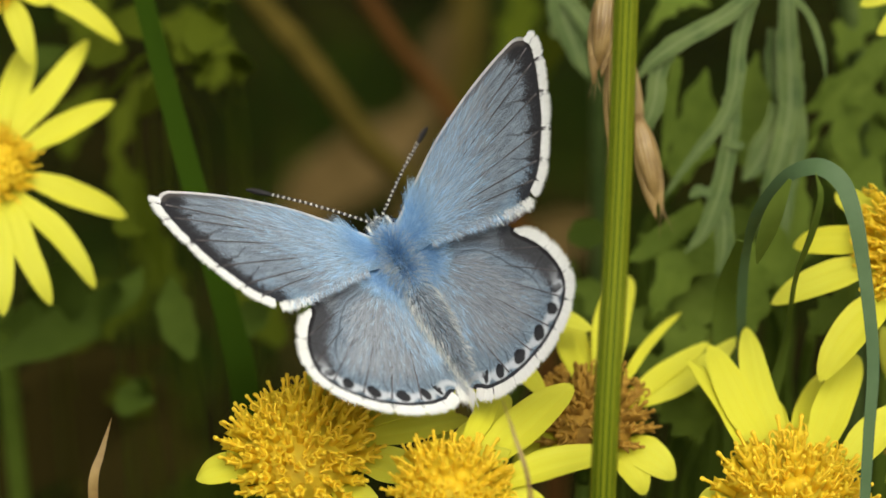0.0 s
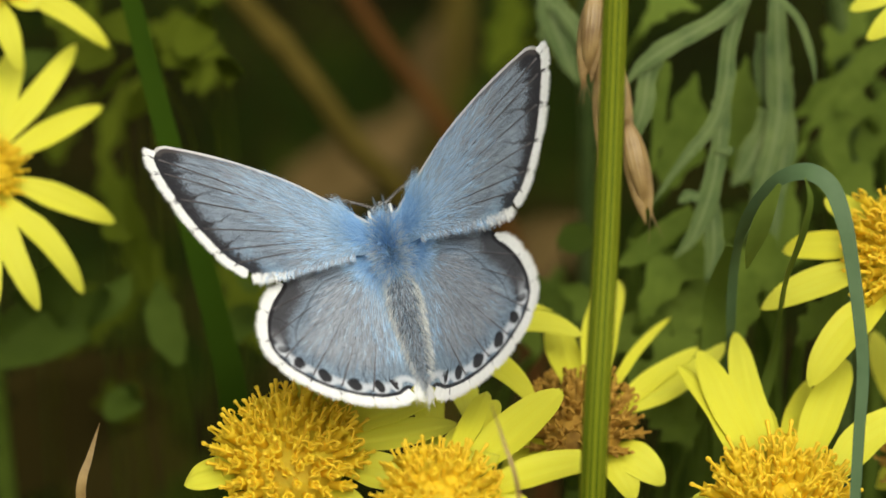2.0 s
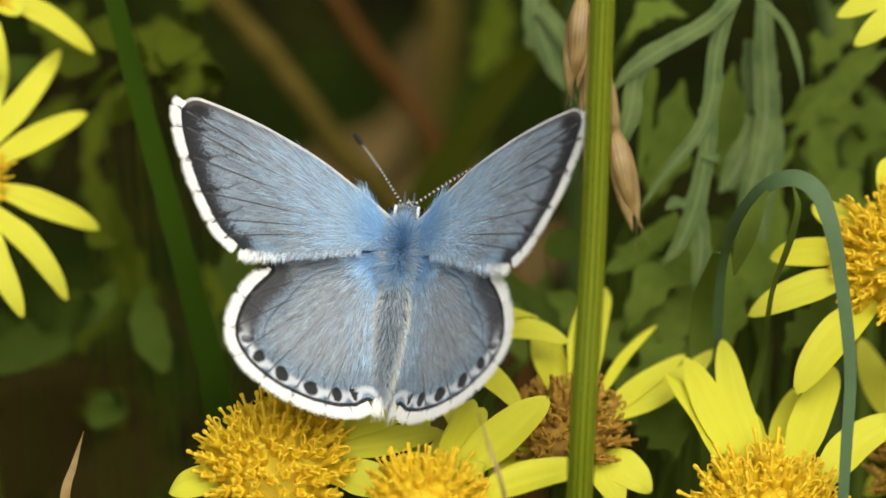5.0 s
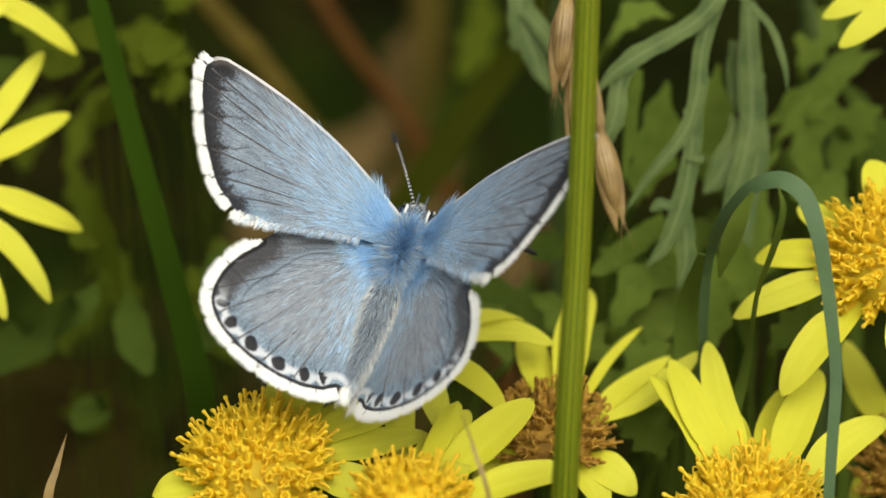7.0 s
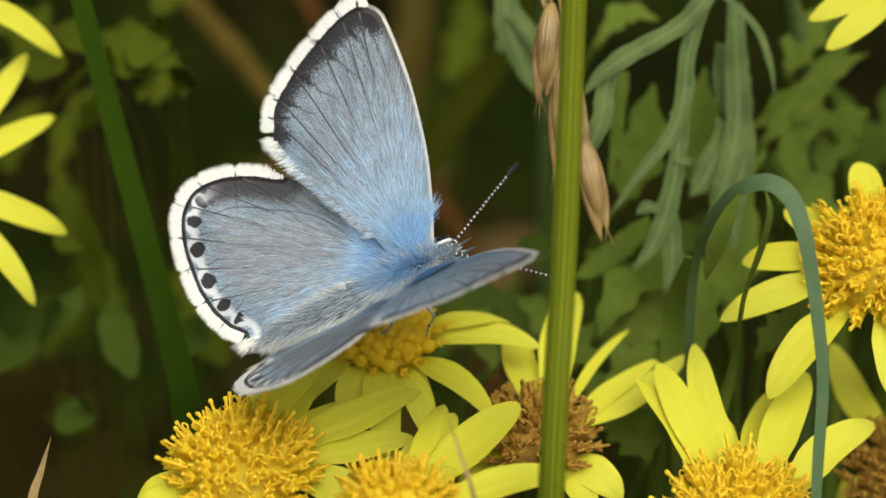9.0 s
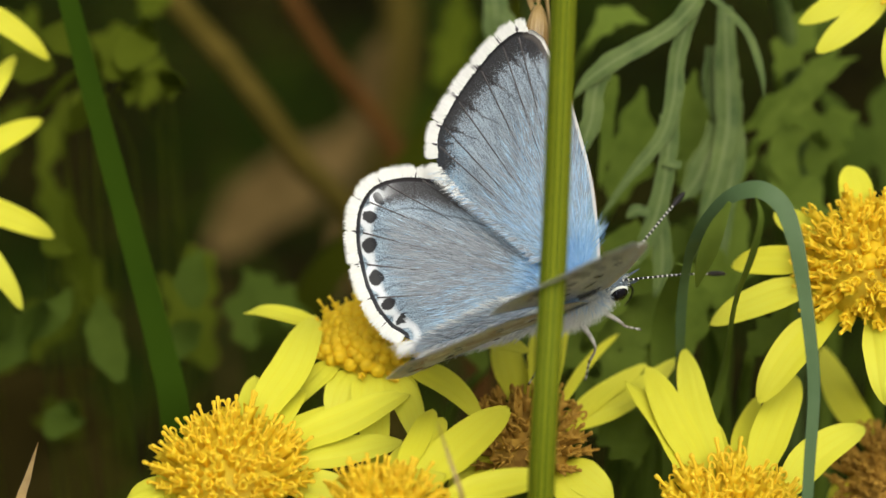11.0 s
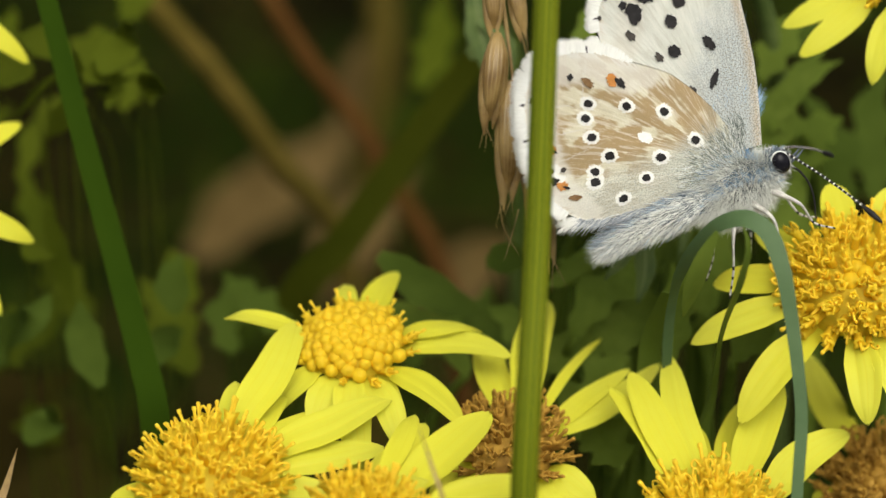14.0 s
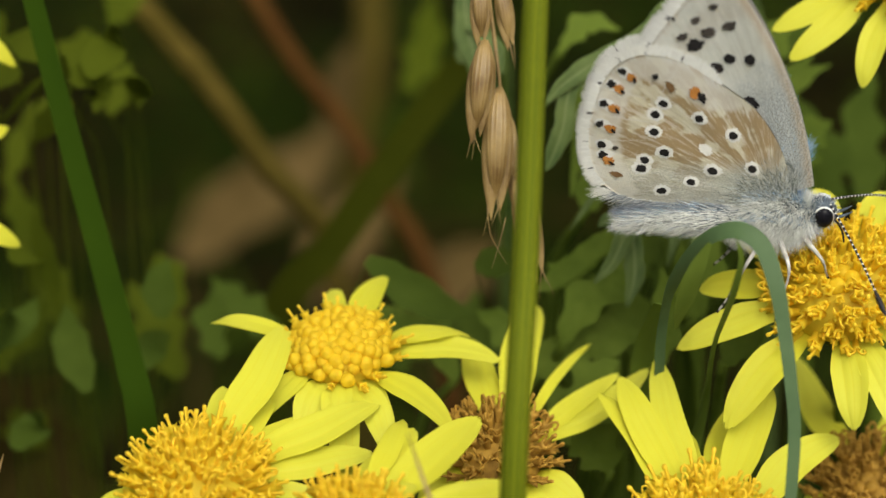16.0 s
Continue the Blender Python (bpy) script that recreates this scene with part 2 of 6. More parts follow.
def thing(name, label, category, group="", kind="", m=None):
    ob = new(name)
    ob.empty_display_size = 0.002
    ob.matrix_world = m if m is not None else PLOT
    return tagged(ob, label, category, group, kind)


# ---- ground ----
def build_ground():
    bm = bmesh.new()
    bmesh.ops.create_grid(bm, x_segments=160, y_segments=160, size=1)
    for v in bm.verts:
        # cells widen outwards, so that one sheet serves the near soil and the horizon
        for k in (0, 1):
            c = v.co[k]
            v.co[k] = 1.2 * c + math.copysign(abs(c) ** 7 * 120, c)
        r = v.co.length
        v.co.z = (noise.noise(v.co * 7) * 0.018 + noise.noise(v.co * 30) * 0.006) * min(1, 3 / (r + 0.1))
    me = bpy.data.meshes.new("ground")
    bm.to_mesh(me)
    bm.free()
    me.materials.append(M_GROUND)
    me.polygons.foreach_set("use_smooth", [True] * len(me.polygons))
    return tagged(new("ground", me), "brown soil with dry litter, darkened for shade under the plants", "ground", kind="structure")


build_ground()


# ---- ragwort flowers ----
def floret_mesh(kind):
    """One small tube floret: bud, open or curled (with its stigma arms rolled back)."""
    verts, faces, index = [], [], []
    if kind == "bud":
        rings = [(0, .40), (.35, .52), (.70, .52), (.95, .36), (1.03, .02)]
    elif kind == "open":
        rings = [(0, .24), (.7, .26), (1.05, .30), (1.30, .36), (1.24, .18), (1.0, .05)]
    else:
        rings = [(0, .22), (.8, .24), (1.1, .27), (1.35, .33), (1.25, .17), (1.0, .05)]
    sides = 10
    for j, (z, r) in enumerate(rings):
        for k in range(sides):
            lobe = 1.0 if kind == "bud" or j not in (3,) else (1.25 if k % 2 == 0 else 0.72)
            zz = z + (0.10 if kind != "bud" and j == 3 and k % 2 == 0 else 0)
            a = 2 * math.pi * k / sides
            verts.append((r * lobe * math.cos(a), r * lobe * math.sin(a), zz))
    for j in range(len(rings) - 1):
        for k in range(sides):
            a, b = j * sides + k, j * sides + (k + 1) % sides
            faces.append((a, b, b + sides, a + sides))
            index.append(0)
    if kind != "bud":
        arms = ((0, 1.0), (math.pi, 1.0)) if kind == "curled" else ((0.4, 0.25),)
        for turn, curl in arms:
            pts = []
            for i in range(9):
                s = i / 8
                if kind == "curled":
                    an = -0.4 + s * 4.4
                    x = 0.06 + 0.30 * (1 - math.cos(an)) * 0.9
                    z = 1.0 + 0.9 * min(1, s * 2) * 0.55 + 0.30 * math.sin(an) * 0.9
                else:
                    x, z = 0.04 + 0.10 * s * s, 0.9 + 1.15 * s
                pts.append(Vector((x * math.cos(turn), x * math.sin(turn), z)))
            v, f, _ = tube_data(pts, [0.10] * 7 + [0.15, 0.11] if kind == "open" else [0.08] * 9, 5)
            o = len(verts)
            verts += v
            faces += [tuple(q + o for q in g) for g in f]
            index += [1] * len(f)
    return verts, faces, index


FLORETS = {}
for kind_ in ("bud", "open", "curled"):
    v_, f_, i_ = floret_mesh(kind_)
    FLORETS[kind_] = mesh_of("floret_" + kind_, v_, f_, [M_FLORET, M_FLORET_TIP], i_)
    FLORETS[kind_ + "_old"] = mesh_of("floret_old_" + kind_, v_, f_, [M_FLORET_OLD, M_FLORET_OLD], i_)


def petal_mesh(base, tip, width, normal, bow, rng, curl=0.0):
    """A ray floret from base to tip: strap shaped, grooved lengthways, notched at its tip."""
    base, tip, nrm = Vector(base), Vector(tip), Vector(normal).normalized()
    d = tip - base
    length = d.length
    mid = base.lerp(tip, 0.5) + nrm * bow
    sway = d.cross(nrm).normalized() * rng.uniform(-0.04, 0.04) * length
    n, cols = 18, 9
    path = spline([base, base.lerp(tip, 0.22) + nrm * bow * 0.75, mid + sway, base.lerp(tip, 0.8) + nrm * (bow * 0.75 + curl * 0.2) + sway * 0.6, tip + nrm * curl], n)
    twist, cup = rng.uniform(-0.3, 0.3), rng.uniform(-.12, .16)
    verts, faces, uv = [], [], []
    for layer in (1, -1):
        for i, c in enumerate(path):
            s = i / n
            t = (path[min(i + 1, n)] - path[max(i - 1, 0)]).normalized()
            side = t.cross(nrm).normalized()
            side = Matrix.Rotation(twist * s, 3, t) @ side
            up = side.cross(t)
            half = width * 0.52 * min(1, 0.40 + 1.5 * s) * (1 - max(0, (s - 0.42) / 0.58) ** 2.2 * 0.88)
            for k in range(cols):
                x = 2 * k / (cols - 1) - 1
                lift = 0.05 * math.cos(x * 7.5) * half * (1 - s * .5) + cup * x * x * half + 0.04 * math.sin(s * 9 + x * 2)
                notch = (0.035 * length * abs(math.sin(x * 4.7)) if i == n else 0)
                verts.append(c + side * (x * half) + up * (lift + layer * 0.03) - t * notch)
                uv.append((k / (cols - 1), s))
    m = (n + 1) * cols
    for i in range(n):
        for k in range(cols - 1):
            a = i * cols + k
            faces.append((a, a + 1, a + cols + 1, a + cols))
            faces.append((m + a, m + a + cols, m + a + cols + 1, m + a + 1))
        for k in (0, cols - 1):
            a = i * cols + k
            q = (a, a + cols, m + a + cols, m + a)
            faces.append(q if k == 0 else q[::-1])
    for k in range(cols - 1):
        a = n * cols + k
        faces.append((a + 1, m + a + 1, m + a, a)[::-1])
    return mesh_of("petal", verts, faces, M_PETAL, uvs={"place": uv}, sharp=45)


def ragwort(label, centre, normal, radius, dome, tips, seed, old=False, curled=0.5, count=130, hang=(0, 0), first=0.86):
    """A ragwort head on its stem. tips: the ends of its rays as (u, v), width, how far they stand off the head's plane, and their bow."""
    rng = random.Random(seed)
    c, nrm = Vector(centre), Vector(normal).normalized()
    head = thing("ragwort_flower", label, "flower", "ragwort flowers")
    side = nrm.cross(Vector((0, 1, 0.1))).normalized()
    other = side.cross(nrm)
    # green cup and stem
    path = spline([c - nrm * 0.2, c - nrm * 1.6, c - nrm * 4, c - nrm * 7], 8)
    v, f, uv = tube_data(path, [radius * 0.98, radius * 1.02, radius * .8, radius * .62, radius * .45, radius * .3, .8, .7, .65], 16, 8, 0.05)
    part("cup", mesh_of("cup", v, f, M_GREEN, uvs={"place": uv}), head, label="ribbed green cup of bracts")
    foot = ground_point(c.x + hang[0], c.y, c.z - 6 + hang[1])
    part("stem", tube("stem", [c - nrm * 6.5, c - nrm * 14 - UP * 12, c.lerp(foot, 0.4) - nrm * 8, foot], [.65, .9, 1.2, 1.6], M_GREEN, 8, 20, 4, 0.08), head)
    # dome under the florets
    verts, faces = [], []
    rings = 7
    for j in range(rings + 1):
        a = j / rings * math.pi / 2
        for k in range(20):
            b = 2 * math.pi * k / 20
            verts.append(c + (side * math.cos(b) + other * math.sin(b)) * (radius * math.cos(a)) + nrm * (dome * math.sin(a)))
    for j in range(rings):
        for k in range(20):
            p, q = j * 20 + k, j * 20 + (k + 1) % 20
            faces.append((p, q, q + 20, p + 20))
    part("disc", mesh_of("disc", verts, faces, M_FLORET_OLD if old else M_FLORET), head, label="brown withered disc" if old else "domed orange disc")
    for i in range(count):
        s = math.sqrt((i + 0.5) / count)
        b = i * 2.39996 + rng.uniform(-.1, .1)
        rho = s * radius * 1.02
        z = dome * math.sqrt(max(0.0, 1 - min(1, s * 0.99) ** 2))
        place = c + (side * math.cos(b) + other * math.sin(b)) * rho + nrm * (z - 0.66)
        out = (side * math.cos(b) + other * math.sin(b)) * (s * 1.15) + nrm * (1.25 - 0.55 * s)
        out = (out.normalized() + Vector([rng.uniform(-.13, .13) for _ in range(3)])).normalized()
        open_ = s > 1 - curled * (1 if curled > .5 or math.sin(b) > -.1 else .35) or rng.random() < (curled * 0.25 if curled > .5 else 0)
        kind = ("curled" if rng.random() < (0.8 if old else min(.28, curled * .4)) else "open") if open_ else "bud"
        grow = rng.uniform(.85, 1.15) * (1.1 if open_ else 1.12) * radius / 3.9 * (112 / count) ** .5
        m = Matrix.Translation(place * MM) @ (out.to_track_quat("Z", "Y").to_matrix().to_4x4()) @ Matrix.Rotation(rng.uniform(0, 6.28), 4, "Z") @ Matrix.Diagonal((grow, grow, grow * rng.uniform(.85, 1.25), 1))
        part("floret", FLORETS[kind + ("_old" if old else "")], head, m)
    for j, (uvw, width, off, bow) in enumerate(tips):
        du, dv = uvw[0] - c.x, uvw[1] - c.y
        tip = Vector((uvw[0], uvw[1], c.z + (off - nrm.x * du - nrm.y * dv) / nrm.z))
        flat = tip - c
        flat -= nrm * flat.dot(nrm)
        base = c + flat.normalized() * radius * first - nrm * 0.25
        part("petal", petal_mesh(base, tip, width, nrm, bow, rng, rng.uniform(-.3, .2)), head)
    return head


ragwort("large ragwort head with a fluffy orange disc of curled florets", (-12.78, -15.37, 4), (0.03, 0.66, 0.75), 4.0, 2.5, [
    ((-7.46, -4.41, 4), 2.9, -1.0, 1.2), ((-8.44, -9.24, 4), 3.2, -2.0, 0.8), ((-0.51, -9.66, 4), 2.9, -0.5, 1.0), ((-0.98, -13.21, 4), 2.4, -1.0, 0.8), ((-3.14, -16.83, 4), 2.8, -0.8, 0.6),
    ((-11.63, -8.73, 4), 2.0, -1.5, 0.5), ((-4.87, -10.85, 4), 2.6, -2.2, 0.5), ((-20.11, -17.02, 4), 2.5, -1.0, 0.6), ((-18.19, -15.67, 4), 2.2, -1.0, 0.6), ((-12.59, -21.08, 4), 2.6, -1.5, 0.8), ((-7.00, -20.69, 4), 2.6, -1.5, 0.8)], 1, False, 0.95, 110)
ragwort("bright yellow ragwort head with a smooth orange dome", (-3.44, -6.46, -6), (0.0, 0.80, 0.60), 3.4, 2.6, [
    ((-12.88, -4.42, -6), 1.9, 0.2, 1.2), ((6.03, -5.24, -6), 2.1, -0.8, 1.2), ((8.24, -7.03, -6), 2.4, -1.2, 0.9), ((-0.26, -0.91, -6), 2.3, -0.5, 0.5), ((-4.14, -1.68, -6), 1.7, -0.8, 0.3),
    ((4.64, -11.89, -6), 2.6, -1.6, 1.0), ((-0.05, -13.32, -6), 2.2, -2.0, 1.0), ((-3.52, -12.50, -6), 2.2, -2.0, 1.0), ((-2.60, -15.20, -6), 2.4, -2.8, 0.9), ((0.24, -12.69, -6), 2.2, -2.6, 0.8), ((-10.40, -8.90, -6), 1.8, -2.2, 0.6), ((-6.10, -12.10, -6), 2.3, -2.0, 0.9), ((-8.71, -10.67, -6), 2.0, -1.6, 0.9)], 2, False, 0.13, 120)
ragwort("withered ragwort head with a brown disc behind the grass stem", (7.92, -13.69, -4), (0.05, 0.68, 0.73), 3.1, 1.9, [
    ((6.39, -5.42, -4), 2.5, -1.0, 0.6), ((11.33, -2.92, -4), 2.7, -0.5, 1.2), ((19.30, -7.64, -4), 2.1, 0.5, -0.6), ((17.08, -7.92, -4), 1.6, 0.2, -0.3), ((15.20, -5.74, -4), 0.8, -0.5, 0.6), ((13.85, -17.72, -4), 2.7, -1.0, 1.0), ((11.63, -18.73, -4), 2.4, -1.2, 1.0),
    ((2.07, -16.72, -4), 2.3, -1.5, 0.6)], 3, True, 1.0, 62)
ragwort("small orange ragwort head low between its neighbours", (-2.28, -17.36, 10), (0.05, 0.72, 0.70), 3.1, 1.9, [
    ((6.36, -10.51, 10), 3.0, 0.2, 0.5), ((1.12, -10.68, 10), 1.6, -1.0, 1.2), ((-0.68, -12.83, 10), 1.6, -1.2, 0.3), ((1.89, -11.10, 10), 2.0, -0.4, 0.5), ((9.33, -15.05, 10), 2.4, 1.2, 0.8), ((1.63, -14.57, 10), 1.9, 0.2, 0.5), ((4.42, -18.48, 10), 2.5, -0.4, 0.5), ((-5.26, -18.48, 10), 2.2, -0.6, 0.5)], 4, False, 0.7, 95)
ragwort("ragwort head with tall upright yellow rays", (21.63, -19.05, 4), (0.0, 0.66, 0.75), 4.2, 2.4, [
    ((15.00, -9.03, 4), 2.1, -0.3, 0.4), ((16.62, -7.88, 4), 2.5, 0.3, 0.6), ((19.51, -6.72, 4), 2.2, -0.5, 0.7), ((27.69, -8.57, 4), 2.7, -0.4, 0.6), ((32.12, -12.19, 4), 2.6, -0.5, 0.7), ((21.40, -11.92, 4), 1.9, -2.6, 0.2), ((24.99, -10.38, 4), 1.8, -2.8, 0.2),
    ((14.97, -19.05, 4), 2.4, -1, .5), ((27.11, -22.91, 4), 2.4, -1, .5), ((19.40, -24.06, 4), 2.4, -1, .5)], 5, False, 0.85, 110)
F6 = ragwort("open ragwort head with spreading rays and a broad orange disc", (32.50, -0.66, -3), (-0.22, 0.42, 0.88), 4.2, 2.2, [
    ((22.84, -0.78, -3), 2.2, -0.8, 0.8), ((21.02, -5.04, -3), 2.5, -0.8, 0.9), ((24.10, -10.64, -3), 2.7, -0.6, 1.0), ((26.21, 3.16, -3), 2.0, -1.2, 0.5), ((31.69, 6.61, -3), 2.4, -0.8, 0.5),
    ((32.82, -10.64, -3), 2.5, -0.8, 1.0), ((36.15, -11.12, -3), 2.5, -0.8, 1.0), ((40.21, -7.88, -3), 2.5, -0.8, 1.0), ((42.24, -2.20, -3), 2.4, -0.8, 1.0), ((40.61, 3.48, -3), 2.4, -0.8, 1.0), ((36.56, 6.32, -3), 2.4, -0.8, 0.6)], 6, False, 0.8, 125)
ragwort("ragwort head half out of sight above the leaves", (37.93, 22.24, -8), (-0.2, 0.35, 0.9), 3.6, 2.0, [
    ((28.14, 17.08, -8), 2.0, -0.8, 0.6), ((29.26, 14.77, -8), 2.1, -0.8, 0.6), ((34.29, 12.71, -8), 2.1, -0.8, 0.6), ((38.75, 12.54, -8), 2.1, -0.8, 0.6), ((28.84, 22.86, -8), 2.1, -0.8, 0.6)], 7, False, 0.6, 90)
ragwort("softly blurred ragwort head among the stems", (-37.66, 5.30, -12), (0.35, 0.30, 0.88), 2.4, 1.8, [
    ((-29.04, 10.57, -12), 1.9, -0.8, 0.6), ((-27.66, 1.42, -12), 2.0, -0.8, 0.8), ((-29.73, -4.10, -12), 1.9, -0.8, 0.8), ((-32.83, -5.39, -12), 1.9, -0.8, 0.8), ((-31.28, 15.57, -12), 1.9, -0.8, 0.5), ((-36.24, -6.17, -12), 1.9, -0.8, 0.8),
    ((-35.59, 15.40, -12), 2.4, -1.5, 0.5), ((-43.35, 1.59, -12), 1.9, -0.8, 0.5), ((-42.92, 10.22, -12), 1.9, -0.8, 0.5)], 8, False, 0.5, 100)
ragwort("ragwort head cut off above its neighbour", (-37.71, 21.22, -14), (0.3, 0.25, 0.92), 2.8, 1.6, [
    ((-28.21, 14.95, -14), 1.7, -0.8, 0.6), ((-33.52, 17.82, -14), 2.3, 0.4, 0.4), ((-34.87, 13.03, -14), 1.9, -0.8, 0.6), ((-39.88, 12.94, -14), 1.9, -0.8, 0.6)], 9, False, 0.5, 60)
ragwort("brownish ragwort head low behind tall rays", (35.42, -16.95, -10), (0.0, 0.6, 0.8), 3.4, 1.9, [
    ((31.45, -7.02, -10), 2.6, -1.0, -0.4), ((30.41, -18.41, -10), 2.2, -1, .5), ((39.59, -9.86, -10), 2.4, -1, .5)], 10, True, 0.7, 90)


# ---- grass stems, blades and husks ----
def blade_thing(label, points, widths, mat, normal=(0, 0, 1), fold=0.25, n=24, name="wild_grass", group="wild grasses", thick=0.15):
    g = thing(name, label, "grass", group)
    part("blade", ribbon("blade", points, widths, mat, normal, n, fold, thick), g)
    return g


STEM = thing("wild_grass", "tall ridged yellow-green grass stem in front of the flowers", "grass")
_a, _b = Vector((9.36, 16.36, 16)), Vector((7.91, -14.72, 16))
_foot = ground_point(_b.x - 1.5, _b.y, _b.z)
part("stalk", tube("stalk", [_a + (_a - _b) * 0.35, _a, (_a + _b) / 2 + Vector((.12, 0, 0)), _b, _b.lerp(_foot, .3), _foot], [.79, .81, .83, .84, .85, .9, 1.0, 1.1], M_STEM, 36, 40, 9, 0.03), STEM)

ARCH = thing("bent_grass", "blue-green grass blade bent over in an arch", "grass")
_f = ground_point(*(19.49, -9.36, -12))
part("blade", ribbon("arch_blade", [_f, (19.30, -9.06, -9.0), (19.03, -5.59, -6.0), (18.97, -1.81, -3.0), (19.23, 1.03, 1.0), (20.24, 3.18, 4.0), (21.56, 4.43, 6.0), (23.06, 4.67, 7.0), (24.38, 3.77, 7.5), (25.27, 1.38, 8.0), (25.85, -1.70, 8.0), (26.31, -5.16, 8.0), (26.58, -8.62, 8.0), (26.28, -13.63, 8.0), (26.01, -18.24, 8.0), (25.86, -22.09, 8.0)],
     [.8, .8, .8, .8, .85, .9, 1.1, 1.35, 1.35, 1.2, 1.0, .92, .88, .82, .75, .7], M_BLADE, lambda s: (0.15, 0.55 - 0.5 * s, 1), 64, 0.12, 0.10), ARCH)
part("inner_face", ribbon("inner_face", [(19.25, -1.95, 3.0), (19.54, -0.16, 5.0), (20.03, 1.78, 6.5), (20.99, 3.85, 7.5)], [.25, 1.3, 1.7, 1.6, 1.1, .3], M_BLADE_IN, (0.45, 0.2, 1), 24, 0.14, 0.10), ARCH, label="yellow-green inner face of the folded blade")
part("sheath", ribbon("sheath", [_f, Vector((19.27, -15.34, -12)), Vector((18.32, -7.61, -11)), Vector((18.17, -4.16, -9)), Vector((18.87, -0.37, -4))], [1.8, 2.0, 2.0, 1.6, 0.8], M_BLADE_IN, (0, 0.2, 1), 20, 0.25, 0.14), ARCH)
part("side_blade", ribbon("side_blade", [_f, Vector((20.98, -17.48, -12)), Vector((22.46, -8.37, -9)), Vector((21.89, -2.63, 3)), Vector((22.43, 0.61, 8)), Vector((22.70, 2.88, 10)), Vector((22.33, 4.17, 10.5))], [1.0, 1.1, 1.1, .95, .8, .5, .06], M_BLADE_IN, (0.5, 0.1, 1), 26, 0.35, 0.10), ARCH)


def husk_mesh(a, b, width, seed):
    """A papery spikelet: three boat-shaped scales, pointed and lined lengthways, with a ragged tip."""
    rng = random.Random(seed)
    a, b = Vector(a), Vector(b)
    side = (b - a).cross(Vector((0, 0, 1))).normalized()
    verts, faces, uvs = [], [], []
    for k, (lo, hi, wide, off, front) in enumerate(((0, .93, .80, -.24, .0), (.04, 1.0, .78, .22, .1), (.02, .86, .92, 0, .38))):
        n = 16
        p, q = a.lerp(b, lo), a.lerp(b, hi) + side * off * width * rng.uniform(.5, 1.1)
        mid = side * off * width * .55 + Vector((0, 0, front * width))
        path = spline([p, p.lerp(q, .35) + mid, p.lerp(q, .72) + mid * .8, q], n)
        rr = [max(.025, width * wide / 2 * math.sin(math.pi * min(1, (i / n * .97 + .03) ** 0.7)) ** .85) for i in range(n + 1)]
        v, f, uv = tube_data(path, rr, 14, 7, 0.025)
        o = len(verts)
        mz = [c.z for c in path]
        verts += [Vector((c.x, c.y, mz[i // 14] + (c.z - mz[i // 14]) * .5)) for i, c in enumerate(v)]
        faces += [tuple(x + o for x in g) for g in f]
        uvs += uv
    for k in range(3):
        p = a.lerp(b, rng.uniform(.80, .9)) + side * rng.uniform(-.25, .25) * width
        q = b + (b - a).normalized() * rng.uniform(.3, 1.6) + side * rng.uniform(-.5, .5) * width
        v, f, uv = tube_data(spline([p, p.lerp(q, .5), q], 5), [.06, .05, .04, .03, .02, .012], 4)
        o = len(verts)
        verts += v
        faces += [tuple(x + o for x in g) for g in f]
        uvs += uv
    return mesh_of("husk", verts, faces, M_HUSK, uvs={"place": uvs})


HUSKS = thing("dry_grass_spikelet", "dry straw-brown grass husks hanging on a thin stalk", "grass")
_rest = Vector((2.1, 2.3, 0))  # how far they have sunk by the end
for k_, (a_, b_, w_, late_) in enumerate((
        ((6.54, 20.51, -5), (6.70, 15.73, -5), 1.25, 1), ((6.95, 16.21, -5), (6.22, 8.75, -5), 1.75, 1), ((7.98, 12.84, -5.5), (7.62, 3.28, -5.5), 1.9, 1), ((8.01, 20.63, -6), (8.90, 15.53, -6), 1.15, 1),
        ((8.50, 22.67, -6), (8.29, 18.18, -6), 1.2, 1), ((11.34, 8.91, -6), (13.09, 1.16, -6), 1.65, 0), ((10.88, 13.30, -8), (11.63, 5.72, -8), 1.1, 0))):
    o_ = _rest if late_ else Vector((0, 0, 0))
    part("husk", husk_mesh(Vector(a_) + o_, Vector(b_) + o_, w_, k_ + 40), HUSKS)
for a_, b_, c_ in (((7.11, 4.29, -5), (7.35, 2.26, -5), (8.49, 0.15, -5)), ((8.45, 3.47, -5), (8.04, 1.85, -5), (7.44, -0.18, -5))):
    part("awn", tube("awn", [Vector(p) + _rest for p in (a_, b_, c_)], [.05, .04, .015], M_HUSK, 4, 8), HUSKS)
part("stalk", tube("stalk", [Vector((9.38, 24.52, -6.5)), Vector((7.15, 20.63, -6)) + _rest, Vector((7.64, 16.55, -6)) + _rest, Vector((8.09, 12.88, -6)) + _rest, Vector((10.44, 11.97, -7)), Vector((11.37, 8.81, -6.5))], [.22, .2, .16, .12, .1, .08], M_HUSK, 6, 20), HUSKS)
part("stalk", tube("culm", [(9.38, 24.52, -6.5), (10.14, 29.06, -9), (11.18, 24.98, -20), ground_point(*(9.94, 6.34, -22))], [.2, .16, .14, .14], M_GREEN, 6, 30), HUSKS)

# thin pale bent grass lying before the flowers
blade_thing("thin pale grass blade crossing the flower heads", [ground_point(*(3.09, -16.52, 18)), (3.02, -16.52, 18), (2.02, -12.92, 18), (1.23, -10.61, 17.5)], [.3, .3, .22, .05], M_HUSK)
